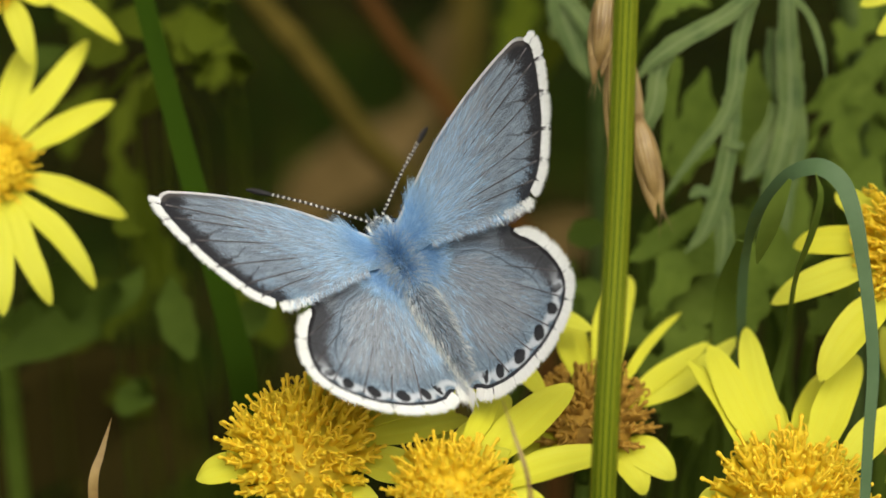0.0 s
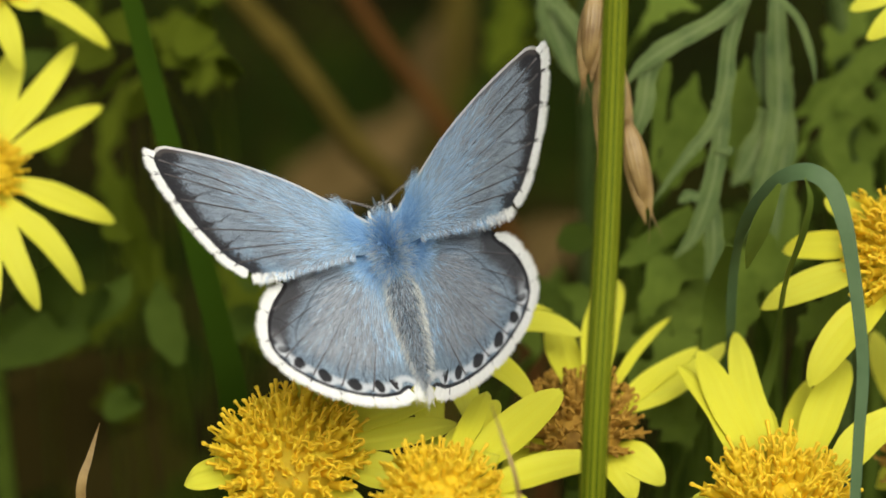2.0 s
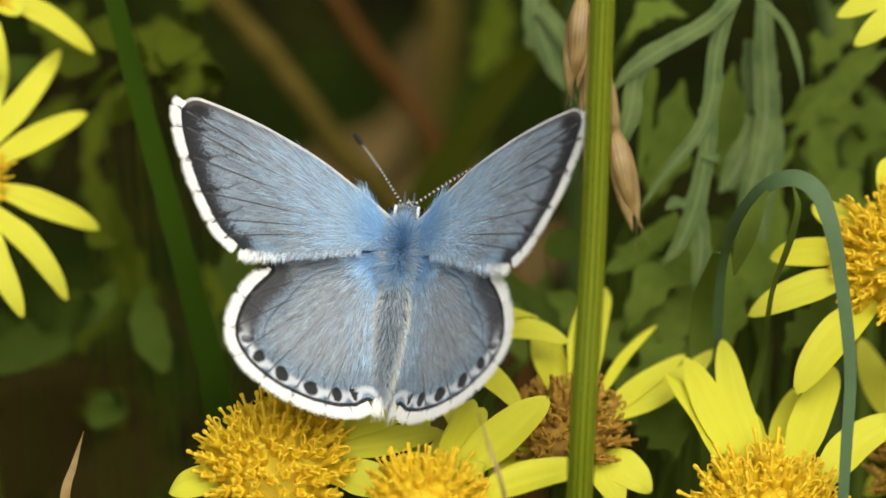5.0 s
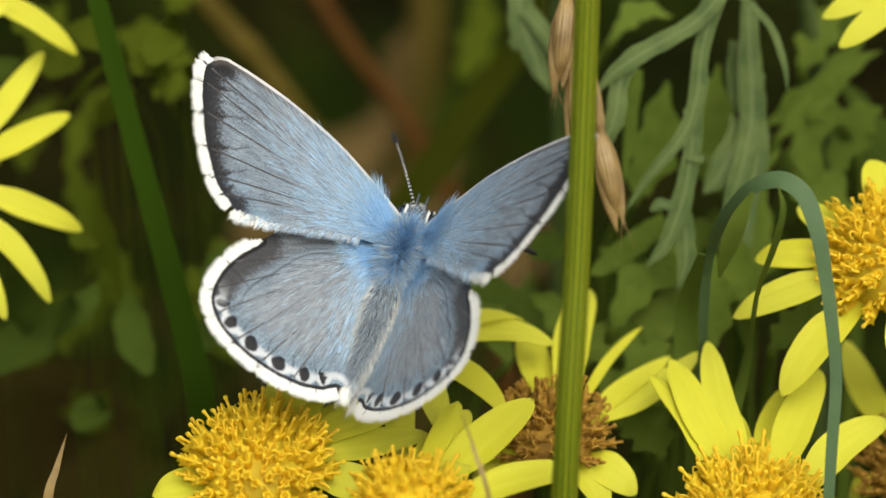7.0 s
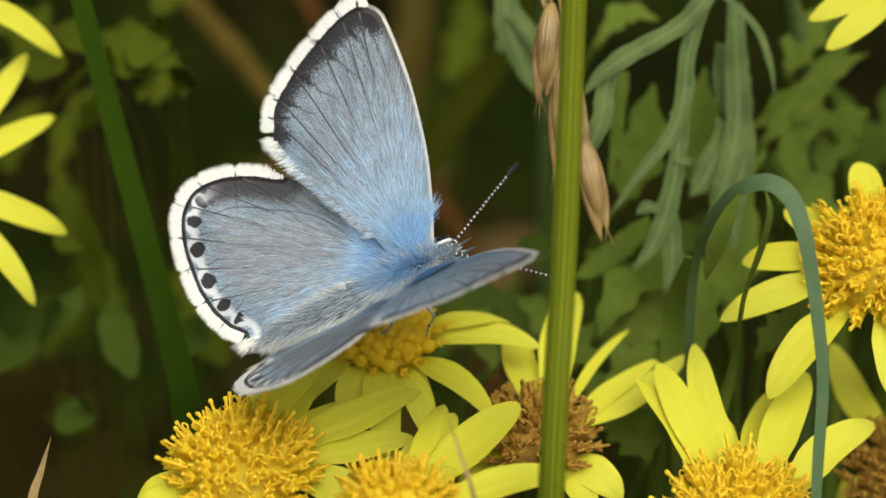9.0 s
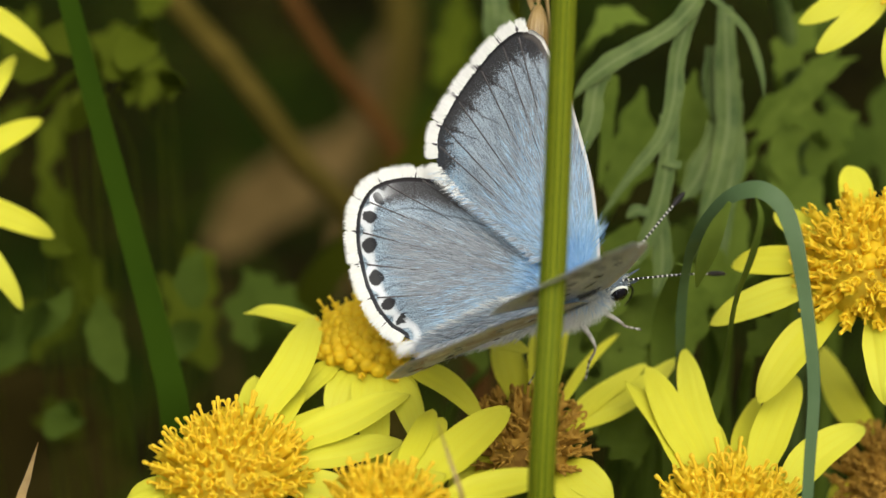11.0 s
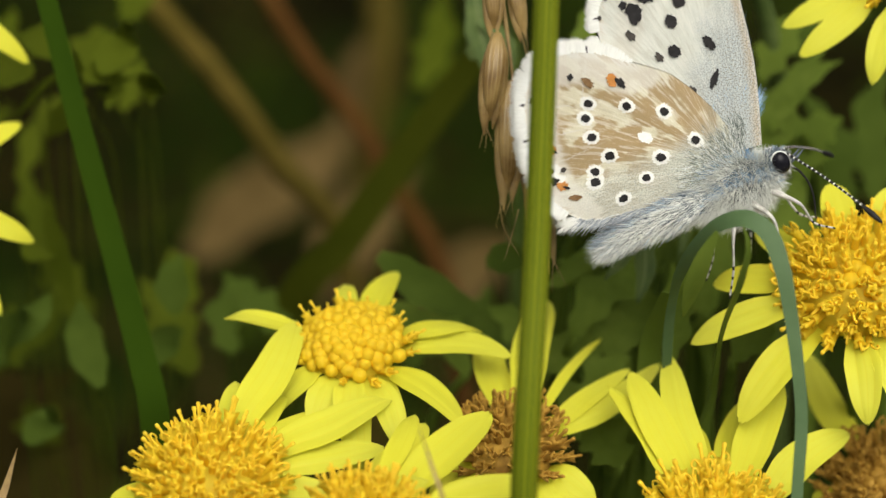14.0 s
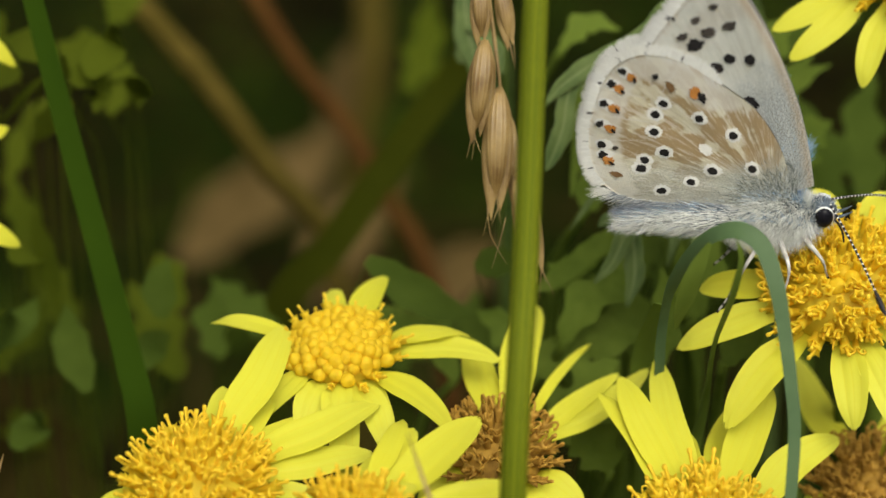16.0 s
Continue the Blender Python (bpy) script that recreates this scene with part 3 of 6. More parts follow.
blade_thing("short pale grass tip against the dark soil", [ground_point(*(-28.06, -20.54, 2)), (-27.67, -17.58, 2), (-27.08, -15.40, 2), (-26.36, -12.94, 2)], [.8, .7, .45, .05], M_HUSK)

# stout blade and stalks out of focus behind
blade_thing("broad dark green grass blade out of focus", [ground_point(-17.2, -24.0, -14), (-18.46, -11.66, -14.0), (-19.40, -7.41, -14.0), (-21.52, 0.67, -14.0), (-24.07, 10.01, -14.0), (-26.63, 19.79, -14.0), (-27.90, 24.89, -14.0)], [2.3, 2.25, 2.1, 1.9, 1.7, 1.5, 1.3], M_DARK_BLADE, (0.1, 0.1, 1), 0.2)
blade_thing("olive grass stalk leaning behind the flowers", [ground_point(*(-14.38, -10.48, -63.7)), (-10.47, -5.02, -60.6), (-5.08, 1.87, -57.6), (0.17, 9.43, -56.1), (5.36, 16.37, -54.6), (10.40, 23.32, -51.5)], [3.5, 3.4, 3.2, 3.0, 2.8, 2.6], M_LEAN, (0.08, 0.08, 43.5), 0.2)
for pts_, rr_, mat_, lab_ in (
        ([(-27.62, 28.99, -78.9), (-19.87, 20.39, -78.9), (-15.91, 15.28, -79.6), (-11.95, 9.58, -81.2), (-6.22, 2.66, -83.4)], [1.35, 1.35, 1.35, 1.3, 1.2], M_STALK, "dry brown stalk leaning among the leaves"),
        ([(-16.04, 31.58, -101.7), (-10.10, 22.21, -101.7), (-4.80, 15.38, -102.4), (-0.43, 7.89, -103.2), (5.27, -2.80, -105.5)], [1.0, 1.0, 1.05, 1.1, 1.2], M_RED_STALK, "reddish stalk leaning among the leaves"),
        ([(-2.88, 47.69, -228), (-2.61, 36.80, -228), (-2.89, 27.87, -230), (-5.24, 15.29, -235)], [2.6, 2.6, 2.4, 2.0], M_STALK, "thick dry stalk standing behind the others")):
    g_ = thing("dry_stalk", lab_, "stalk", "dry stalks")
    low = Vector(pts_[-1])
    part("stalk", tube("stalk", list(pts_) + [low.lerp(ground_point(*low), .5) + Vector((4, 0, -4)), ground_point(*low)], rr_ + [2.2, 2.6], mat_, 8, 30), g_)
    for s_ in (1, 3):
        n_, m_ = Vector(pts_[s_]), (Vector(pts_[s_]) - Vector(pts_[s_ - 1])).normalized()
        part("joint", tube("joint", [n_ - m_ * 1.4, n_, n_ + m_ * 1.4], [rr_[s_] * .9, rr_[s_] * 1.18, rr_[s_] * .9], mat_, 8, 6), g_)


# ---- lobed ragwort leaves ----
def lobed_leaf(parent, rib, lobes, mat, width=2.0, seed=0, normal=(0.1, 0.3, 1)):
    """A cut leaf: a winged midrib and side lobes, each with teeth, in one mesh."""
    rng = random.Random(seed)
    verts, faces, uvs = [], [], []

    def add(points, widths, n=18):
        def teeth(s, sd, ph=rng.uniform(0, 6)):
            return 1 + 0.09 * math.sin(s * 13 + ph + sd * 1.3) + 0.06 * math.sin(s * 37 + ph * 2)
        me = ribbon("tmp", points, widths, mat, normal, n, 0.18, 0.16, 4, teeth)
        o = len(verts)
        verts.extend(v.co / MM for v in me.vertices)
        faces.extend(tuple(i + o for i in p.vertices) for p in me.polygons)
        lay = me.uv_layers[0].data
        vu = {}
        for lp in me.loops:
            vu[lp.vertex_index] = tuple(lay[lp.index].uv)
        uvs.extend(vu[i] for i in range(len(me.vertices)))
        bpy.data.meshes.remove(me)

    add(rib, [width * .55, width * .9, width, width * .9, width * .6, width * .1])
    for pts, w in lobes:
        off = Vector((0, 0, rng.uniform(-.25, .25)))
        add([Vector(p) + off for p in pts], [w * 1.0, w * .9, w, w * 1.05, w * .7, w * .12])
    part("leaf_blade", mesh_of("leaf_blade", verts, faces, mat, uvs={"place": uvs}), parent)


LEAVES = thing("ragwort_leaves", "grey-green deeply cut ragwort leaves on one stalk", "leaf", "leaves behind the flowers")
lobed_leaf(LEAVES, [(21.61, 20.47, -12), (20.32, 17.46, -12), (19.54, 14.88, -12), (19.24, 11.87, -12), (18.42, 9.07, -12), (17.05, 7.22, -12), (15.45, 5.33, -12), (13.52, 2.49, -12)], [
    ([(20.99, 19.22, -11.5), (19.28, 17.33, -11.5), (17.00, 15.87, -11.5), (14.34, 14.32, -11.5), (12.62, 13.04, -11.5), (11.59, 11.75, -11.5)], 1.45),
    ([(13.84, 13.91, -11.7), (13.32, 12.28, -11.7), (12.98, 10.13, -11.7), (12.29, 8.19, -11.7), (11.69, 6.95, -11.7)], 1.5),
    ([(18.98, 10.60, -12.4), (18.81, 7.58, -12.4), (18.42, 4.78, -12.4), (17.68, 2.32, -12.4), (16.65, 0.03, -12.4), (15.36, -1.39, -12.4)], 1.5),
    ([(18.44, 7.05, -12.2), (19.39, 6.80, -12.2), (19.91, 7.05, -12.2)], .7), ([(17.41, 3.26, -12.2), (16.37, 3.35, -12.2), (15.69, 2.83, -12.2)], .9),
    ([(17.89, 3.71, -12.8), (18.41, 1.11, -12.8), (18.41, -1.05, -12.8), (17.89, -3.21, -12.8)], 1.5),
    ([(21.91, 19.61, -12), (23.93, 17.80, -12), (25.05, 16.17, -12), (25.82, 13.80, -12), (26.04, 11.87, -12)], 0.6)], M_LOBED, 1.35, 11)
lobed_leaf(LEAVES, [(23.67, 19.24, -17), (23.76, 15.71, -17), (23.94, 12.62, -17), (23.85, 9.53, -17), (23.23, 6.44, -17), (22.26, 3.34, -17), (21.38, -0.19, -17)], [
    ([(24.06, 13.52, -17.3), (24.33, 9.98, -17.3), (24.33, 6.89, -17.3), (23.71, 3.35, -17.3), (23.53, -1.07, -17.3)], 1.8),
    ([(23.57, 10.00, -17.6), (22.55, 7.78, -17.6), (21.53, 5.79, -17.6), (20.33, 4.24, -17.6)], 2.2),
    ([(22.91, 16.23, -18), (22.73, 13.57, -18), (22.91, 10.46, -18)], 1.3)], M_LOBED, 2.1, 12)
lobed_leaf(LEAVES, [(15.27, 14.01, -18), (14.83, 11.79, -18), (14.52, 8.69, -18), (14.03, 5.14, -18)], [([(17.49, 2.03, -18), (15.27, 0.70, -18), (13.05, -1.08, -18), (11.28, -1.96, -18)], 2.0), ([(17.49, -0.19, -18), (16.16, -2.41, -18), (14.39, -5.07, -18)], 2.0)], M_GREEN, 1.2, 14)
_r = ground_point(*(25.54, 6.60, -30))
part("stalk", tube("stalk", [(21.36, 20.06, -12), (22.58, 23.52, -14), (27.99, 22.76, -24), (32.23, 6.72, -34), _r], [.5, .5, .7, .9, 1.2], M_LOBED, 8, 24), LEAVES)
lobed_two = thing("ragwort_leaves", "soft green cut leaf hanging near the grass stem", "leaf", "leaves behind the flowers")
lobed_leaf(lobed_two, [(5.89, 21.64, -22), (6.34, 18.04, -22), (7.24, 15.34, -22), (8.59, 12.41, -22)], [([(6.12, 17.14, -22), (5.58, 15.79, -22)], 1.2), ([(6.57, 18.94, -22), (8.14, 17.14, -22), (9.04, 14.89, -22)], 1.5)], M_LOBED, 2.4, 13)
part("stalk", tube("stalk", [(5.89, 21.64, -22), (6.63, 25.49, -24), (9.61, 24.56, -40), ground_point(*(10.38, 7.10, -46))], [.4, .5, .7, 1.0], M_LOBED, 8, 24), lobed_two)


def wild_leaf(points, width, mat, seed, teeth=0.25, label="green leaf out of focus behind the flowers", thin=1.0):
    rng = random.Random(seed)
    g = thing("leaf", label, "leaf", "leaves behind the flowers")
    low = Vector(points[0])
    ph = rng.uniform(0, 6)
    part("leaf_blade", ribbon("leaf_blade", points, [width * .3, width * .8, width, width * .9, width * .5, width * .05], mat, (rng.uniform(-.3, .3), rng.uniform(0, .6), 1), 20, .2, .2, 4,
         lambda s, sd: 1 + teeth * math.sin(s * 19 + ph + sd)), g)
    part("stalk", tube("stalk", [points[0], low - UP * 6 + Vector((rng.uniform(-3, 3), 0, -4)), low.lerp(ground_point(*low), .5) + Vector((rng.uniform(-8, 8), 0, -6)), ground_point(*low)], [.4 * thin, .5 * thin, .7 * thin, .9 * thin], mat, 6, 16), g)


LEAFY = (
    # green ones behind the right-hand flowers
    (((17.46, -8.77, -18), (16.13, -5.25, -18), (14.89, -1.73, -19), (12.29, 0.04, -20)), 3.0), (((19.86, -7.97, -20), (18.53, -3.52, -20), (18.08, 0.49, -20)), 3.4),
    (((23.21, -3.55, -22), (23.21, 0.49, -22), (24.56, 4.99, -22), (26.81, 8.14, -22)), 3.0), (((29.80, 5.04, -24), (29.35, 9.59, -24), (31.32, 13.74, -25), (34.23, 17.02, -26)), 3.2),
    (((27.08, 9.13, -24), (29.80, 11.86, -24), (32.69, 14.66, -25), (35.60, 16.10, -26)), 2.0), (((14.66, -11.30, -16), (15.53, -8.68, -16), (17.71, -7.37, -16)), 3.0),
    (((13.76, -8.95, -22), (9.72, -5.35, -22), (7.05, -3.57, -23)), 3.2), (((15.80, -15.50, -14), (16.67, -12.05, -14), (18.93, -10.81, -15)), 3.4),
    (((31.93, 6.47, -26), (33.31, 10.14, -26), (35.78, 11.57, -27)), 3.6), (((14.04, 17.48, -26), (15.87, 19.32, -26), (18.63, 18.86, -26)), 2.0),
    (((21.63, 1.86, -24), (19.35, 0.05, -24), (17.99, -3.59, -24)), 3.4), (((15.25, -14.06, -18), (13.49, -11.42, -18), (12.17, -8.77, -18)), 3.2),
    (((29.47, 14.87, -28), (30.86, 17.65, -28), (33.17, 20.90, -28)), 3.0), (((5.27, -9.04, -24), (3.45, -5.41, -24), (0.27, -4.52, -25), (-2.48, -1.79, -26)), 3.0),
    (((13.48, -5.78, -16), (14.78, -3.20, -16), (17.45, -1.49, -17), (19.71, -0.19, -18)), 3.2), (((11.45, -8.45, -18), (13.19, -6.71, -18), (16.67, -5.84, -18), (20.15, -5.41, -18)), 3.4), (((23.26, -4.04, -15), (22.62, -1.47, -15), (22.07, 1.52, -14)), 2.8), (((20.58, -7.43, -14), (21.01, -4.02, -14), (20.58, -0.19, -14)), 2.4), (((16.57, -15.35, -12), (15.31, -13.25, -12), (12.85, -10.78, -13)), 3.6), (((25.00, -7.35, -12), (26.69, -5.66, -12), (27.95, -3.98, -12)), 2.6),
    (((33.11, 0.26, -24), (30.37, 4.38, -24), (27.76, 8.08, -25)), 4.2), (((32.20, 10.32, -24), (29.45, 11.69, -24), (25.92, 9.91, -25)), 3.0), (((22.15, -4.22, -20), (24.39, -0.64, -20), (25.29, 4.29, -20)), 3.6), (((15.74, 4.38, -24), (17.11, 8.49, -24), (18.02, 13.52, -24)), 4.0), (((22.60, 4.38, -24), (21.68, 9.41, -24), (22.14, 14.90, -24)), 3.6),
    # low leaves on the far left
    (((-37.48, -10.03, -46), (-34.96, -7.51, -46), (-31.94, -6.00, -46), (-29.42, -2.97, -46)), 5.2), (((-40.20, -4.05, -50), (-37.13, -8.15, -50), (-33.54, -8.67, -50)), 5.0),
    (((-21.55, -6.05, -48), (-19.52, -1.47, -48), (-20.53, 1.07, -48)), 3.6), (((-18.34, -10.03, -46), (-20.35, -4.99, -46), (-22.87, -1.46, -46)), 4.0),
    (((-33.37, -16.79, -56), (-32.84, -15.21, -56), (-31.26, -13.63, -56)), 4.6), (((-24.17, 13.03, -44), (-23.17, 16.03, -44), (-22.42, 17.53, -44)), 2.8), (((-28.16, 16.82, -48), (-27.14, 18.86, -48), (-24.60, 19.87, -48)), 3.6),
    (((-37.45, 16.60, -52), (-35.90, 19.71, -52), (-34.87, 22.81, -52)), 3.6), (((-34.65, 7.36, -54), (-32.56, 12.57, -54), (-28.91, 16.23, -54)), 2.4), (((-31.52, -0.99, -54), (-33.08, 4.23, -54), (-34.65, 8.40, -54)), 3.0),
    (((-28.63, -6.26, -56), (-31.26, -1.53, -56), (-33.37, 1.11, -56)), 3.4), (((-24.82, 21.59, -50), (-23.28, 23.64, -50), (-21.23, 24.67, -50)), 3.0), (((-39.49, 7.48, -58), (-38.43, 11.73, -58), (-35.77, 14.38, -58)), 3.2),
    (((2.17, 18.14, -90), (3.98, 22.96, -90), (4.58, 28.99, -90)), 4.0))
# these dead leaves share the litter's shade-darkened brown
for k_, pts_ in enumerate((((-54.67, -25.20, -110), (-48.53, -20.81, -112), (-40.98, -19.64, -114), (-34.65, -23.08, -116)), ((-45.27, -28.70, -100), (-39.30, -25.76, -102), (-30.70, -24.67, -104)))):
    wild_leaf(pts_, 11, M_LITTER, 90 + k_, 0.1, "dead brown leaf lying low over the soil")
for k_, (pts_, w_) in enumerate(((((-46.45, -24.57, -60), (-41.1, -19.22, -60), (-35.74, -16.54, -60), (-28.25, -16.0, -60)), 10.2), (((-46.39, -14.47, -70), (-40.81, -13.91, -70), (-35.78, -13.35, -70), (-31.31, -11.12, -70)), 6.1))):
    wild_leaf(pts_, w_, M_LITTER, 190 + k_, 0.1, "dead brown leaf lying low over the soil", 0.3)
for k_, (pts_, w_) in enumerate(((((-34.26, 0.53, -240), (-24.92, 8.94, -240), (-14.64, 15.47, -240), (-5.32, 24.94, -242)), 13), (((-12.62, -5.02, -235), (-8.93, 3.29, -235), (-4.32, 8.85, -236), (2.16, 15.40, -238)), 11), (((3.85, -8.39, -220), (10.96, -1.28, -220), (18.17, 3.19, -222)), 9), (((-9.25, 22.54, -250), (-7.34, 30.20, -250), (-4.47, 38.81, -250)), 8))):
    wild_leaf(pts_, w_, M_DEAD, 95 + k_, 0.1, "dry brown leaf far out of focus")
# softer leaves close behind, yellow-green in the light
NEARER = (
    (((-25.93, 16.71, -26.0), (-25.48, 15.00, -28.0), (-22.89, 14.67, -30.0), (-20.37, 15.09, -26.0)), 0.64),
    (((-20.23, 15.09, -26.0), (-20.10, 14.53, -28.0), (-20.05, 13.73, -30.0), (-19.86, 12.45, -26.0)), 2.11),
    (((-23.84, 14.86, -26.0), (-23.37, 16.40, -28.0), (-22.41, 17.98, -30.0), (-21.89, 19.25, -26.0)), 2.84),
    (((-25.23, 14.40, -26.0), (-24.07, 15.00, -28.0), (-23.60, 13.97, -30.0), (-23.38, 12.08, -26.0)), 2.52),
    (((-27.09, 16.25, -26.0), (-28.99, 17.81, -28.0), (-30.92, 18.46, -30.0)), 2.57),
    (((-29.40, 14.86, -26.0), (-31.56, 15.24, -28.0), (-33.76, 16.34, -30.0)), 3.03),
    (((-32.19, 17.64, -26.0), (-33.90, 18.75, -28.0), (-35.41, 20.35, -30.0)), 2.75),
    (((-27.55, 14.86, -26.0), (-29.46, 13.37, -28.0), (-31.63, 11.38, -30.0)), 0.83),
    (((-25.23, 13.01, -26.0), (-27.12, 11.74, -28.0), (-28.56, 9.96, -30.0)), 1.84),
    (((-28.25, 4.22, -26.0), (-27.36, 0.05, -28.0), (-26.44, -4.67, -30.0)), 1.56),
    (((-29.88, 0.05, -26.0), (-29.00, 0.98, -28.0), (-27.62, 1.47, -30.0)), 2.75),
    (((-33.59, -2.27, -26.0), (-35.09, -4.63, -28.0), (-37.09, -6.56, -30.0), (-40.10, -7.60, -26.0)), 4.36),
    (((-40.57, -10.61, -26.0), (-35.80, -8.37, -28.0), (-32.36, -6.56, -30.0), (-29.18, -4.58, -26.0), (-28.30, -2.76, -28.0)), 3.67),
    (((-29.65, -14.78, -26.0), (-29.00, -13.75, -28.0), (-28.34, -12.94, -30.0), (-27.56, -11.99, -26.0)), 2.84),
    (((-23.85, -10.14, -26.0), (-25.49, -6.50, -28.0), (-26.20, -3.25, -30.0)), 2.75),
    (((-19.68, -8.28, -26.0), (-18.93, -6.49, -28.0), (-17.70, -5.61, -30.0)), 2.29),
    (((-37.76, 12.56, -26.0), (-36.72, 14.55, -28.0), (-34.71, 15.63, -30.0)), 2.29),
    (((-1.61, 0.47, -20.0), (1.02, -1.51, -20.0), (4.10, -3.27, -20.0), (6.74, -4.15, -20.0)), 2.67),
    (((-17.75, -4.22, -24.0), (-17.97, -1.54, -24.0), (-17.30, 0.48, -24.0)), 2.54),
    (((6.74, -0.19, -20.0), (8.50, 0.16, -20.0), (10.26, -0.19, -20.0)), 2.23),
)
# cut green leaves low behind the flower heads
for k_, (pts_, w_) in enumerate(((((0.4, -9.2, -42), (2.4, -6.6, -42), (5.7, -4.8, -42)), 2.8), (((3.8, -8.5, -42), (4.9, -5.6, -42), (4.4, -2.2, -42)), 2.4), (((9.3, -8.4, -42), (7.3, -5.2, -42), (7.6, -2.1, -42)), 2.6),
        (((-9.6, -6.0, -42), (-12.7, -3.6, -42), (-15.3, -1.1, -42)), 2.6), (((-14.5, -8.1, -42), (-15.3, -4.6, -42), (-13.7, -1.5, -42)), 2.4), (((14.5, -12.2, -42), (16.0, -9.7, -42), (16.9, -6.0, -42)), 2.6), (((20.0, -10.7, -42), (20.5, -6.2, -42), (19.6, -2.0, -42)), 2.4))):
    wild_leaf(pts_, w_ * 1.2, M_GREEN_DIM, 240 + k_, 0.3, "dim green cut leaf low behind the flower heads", 0.15)
RIGHT = ((((29.7, 2.4, -40), (31.2, 8.2, -40), (32.7, 13.0, -41)), 3.6), (((36.5, 3.0, -40), (37.5, 9.0, -40), (35.0, 14.5, -41)), 4.2), (((41.7, 5.0, -42), (40.9, 11.0, -42), (42.0, 17.0, -42)), 4.0), (((33.6, 17.9, -40), (36.5, 20.0, -40), (40.9, 21.5, -41)), 3.2),
         (((31.0, 4.6, -44), (36.0, 6.7, -44), (41.5, 6.0, -44)), 3.4), (((23.0, -2.0, -40), (24.5, 1.5, -40), (27.5, 4.0, -41)), 3.4), (((26.3, -4.0, -40), (28.2, -0.5, -40), (28.6, 3.4, -40)), 3.2))
for k_, (pts_, w_) in enumerate(RIGHT):
    wild_leaf(pts_, w_, M_GREEN_DIM, 260 + k_, 0.3, "dim green cut leaf deep behind the flower heads", 0.15)
for k_, (pts_, w_) in enumerate(NEARER):
    wild_leaf(pts_, w_ * 1.15, M_SOFT if k_ < 11 else M_GREEN_DIM, 200 + k_, 0.07, "soft yellow-green leaf lobe out of focus" if k_ < 11 else "dim green toothed leaf out of focus", 0.12)
for k_, (pts_, w_) in enumerate(LEAFY):
    wild_leaf(pts_, w_, M_GREEN if k_ < 25 else M_SOFT, 100 + k_, thin=1.0 if k_ < 25 else 0.15)


# ---- undergrowth on the soil ----
def undergrowth():
    """Low herbs and litter over the soil behind, as one mesh each."""
    rng = random.Random(5)
    # herbs and litter both hold the shade near the soil in their dark colours
    for name, mat, count, label, tall in (("undergrowth", M_BACK, 5200, "dense low green undergrowth darkened for shade over soil", True), ("leaf_litter", M_LITTER, 5200, "dry brown stalks and leaf litter on the soil", False)):
        verts, faces = [], []
        for _ in range(count):
            x, y = rng.gauss(0, .34), rng.uniform(-0.25, 1.9)
            clump = noise.noise(Vector((x * 6, y * 6, 3.0)))
            if tall and clump < -0.02:
                continue
            h = (rng.uniform(.02, .10) if tall else rng.uniform(.0, .03)) * 1000
            if y < -0.02:
                h *= 0.4
            w = rng.uniform(2.5, 7) if tall else rng.uniform(1.2, 5)
            ln = rng.uniform(15, 45) if tall else rng.uniform(20, 80)
            a = rng.uniform(0, 6.28)
            d = Vector((math.cos(a), math.sin(a), rng.uniform(-.3, .9) if tall else rng.uniform(-.15, .25))).normalized()
            s = d.cross(Vector((rng.uniform(-.4, .4), rng.uniform(-.4, .4), 1))).normalized() * w / 2
            c = Vector((x * 1000, y * 1000, h + 4))
            o = len(verts)
            bend = Vector((0, 0, -ln * .12))
            verts += [c, c + d * ln * .4 + s, c + d * ln * .4 - s, c + d * ln * .75 + s * .8 + bend * .5, c + d * ln * .75 - s * .8 + bend * .5, c + d * ln + bend]
            faces += [(o, o + 1, o + 2), (o + 1, o + 3, o + 4, o + 2), (o + 3, o + 5, o + 4)]
        tagged(new(name, mesh_of(name, verts, faces, mat, smooth=False)), label, "undergrowth", kind="stuff")


undergrowth()


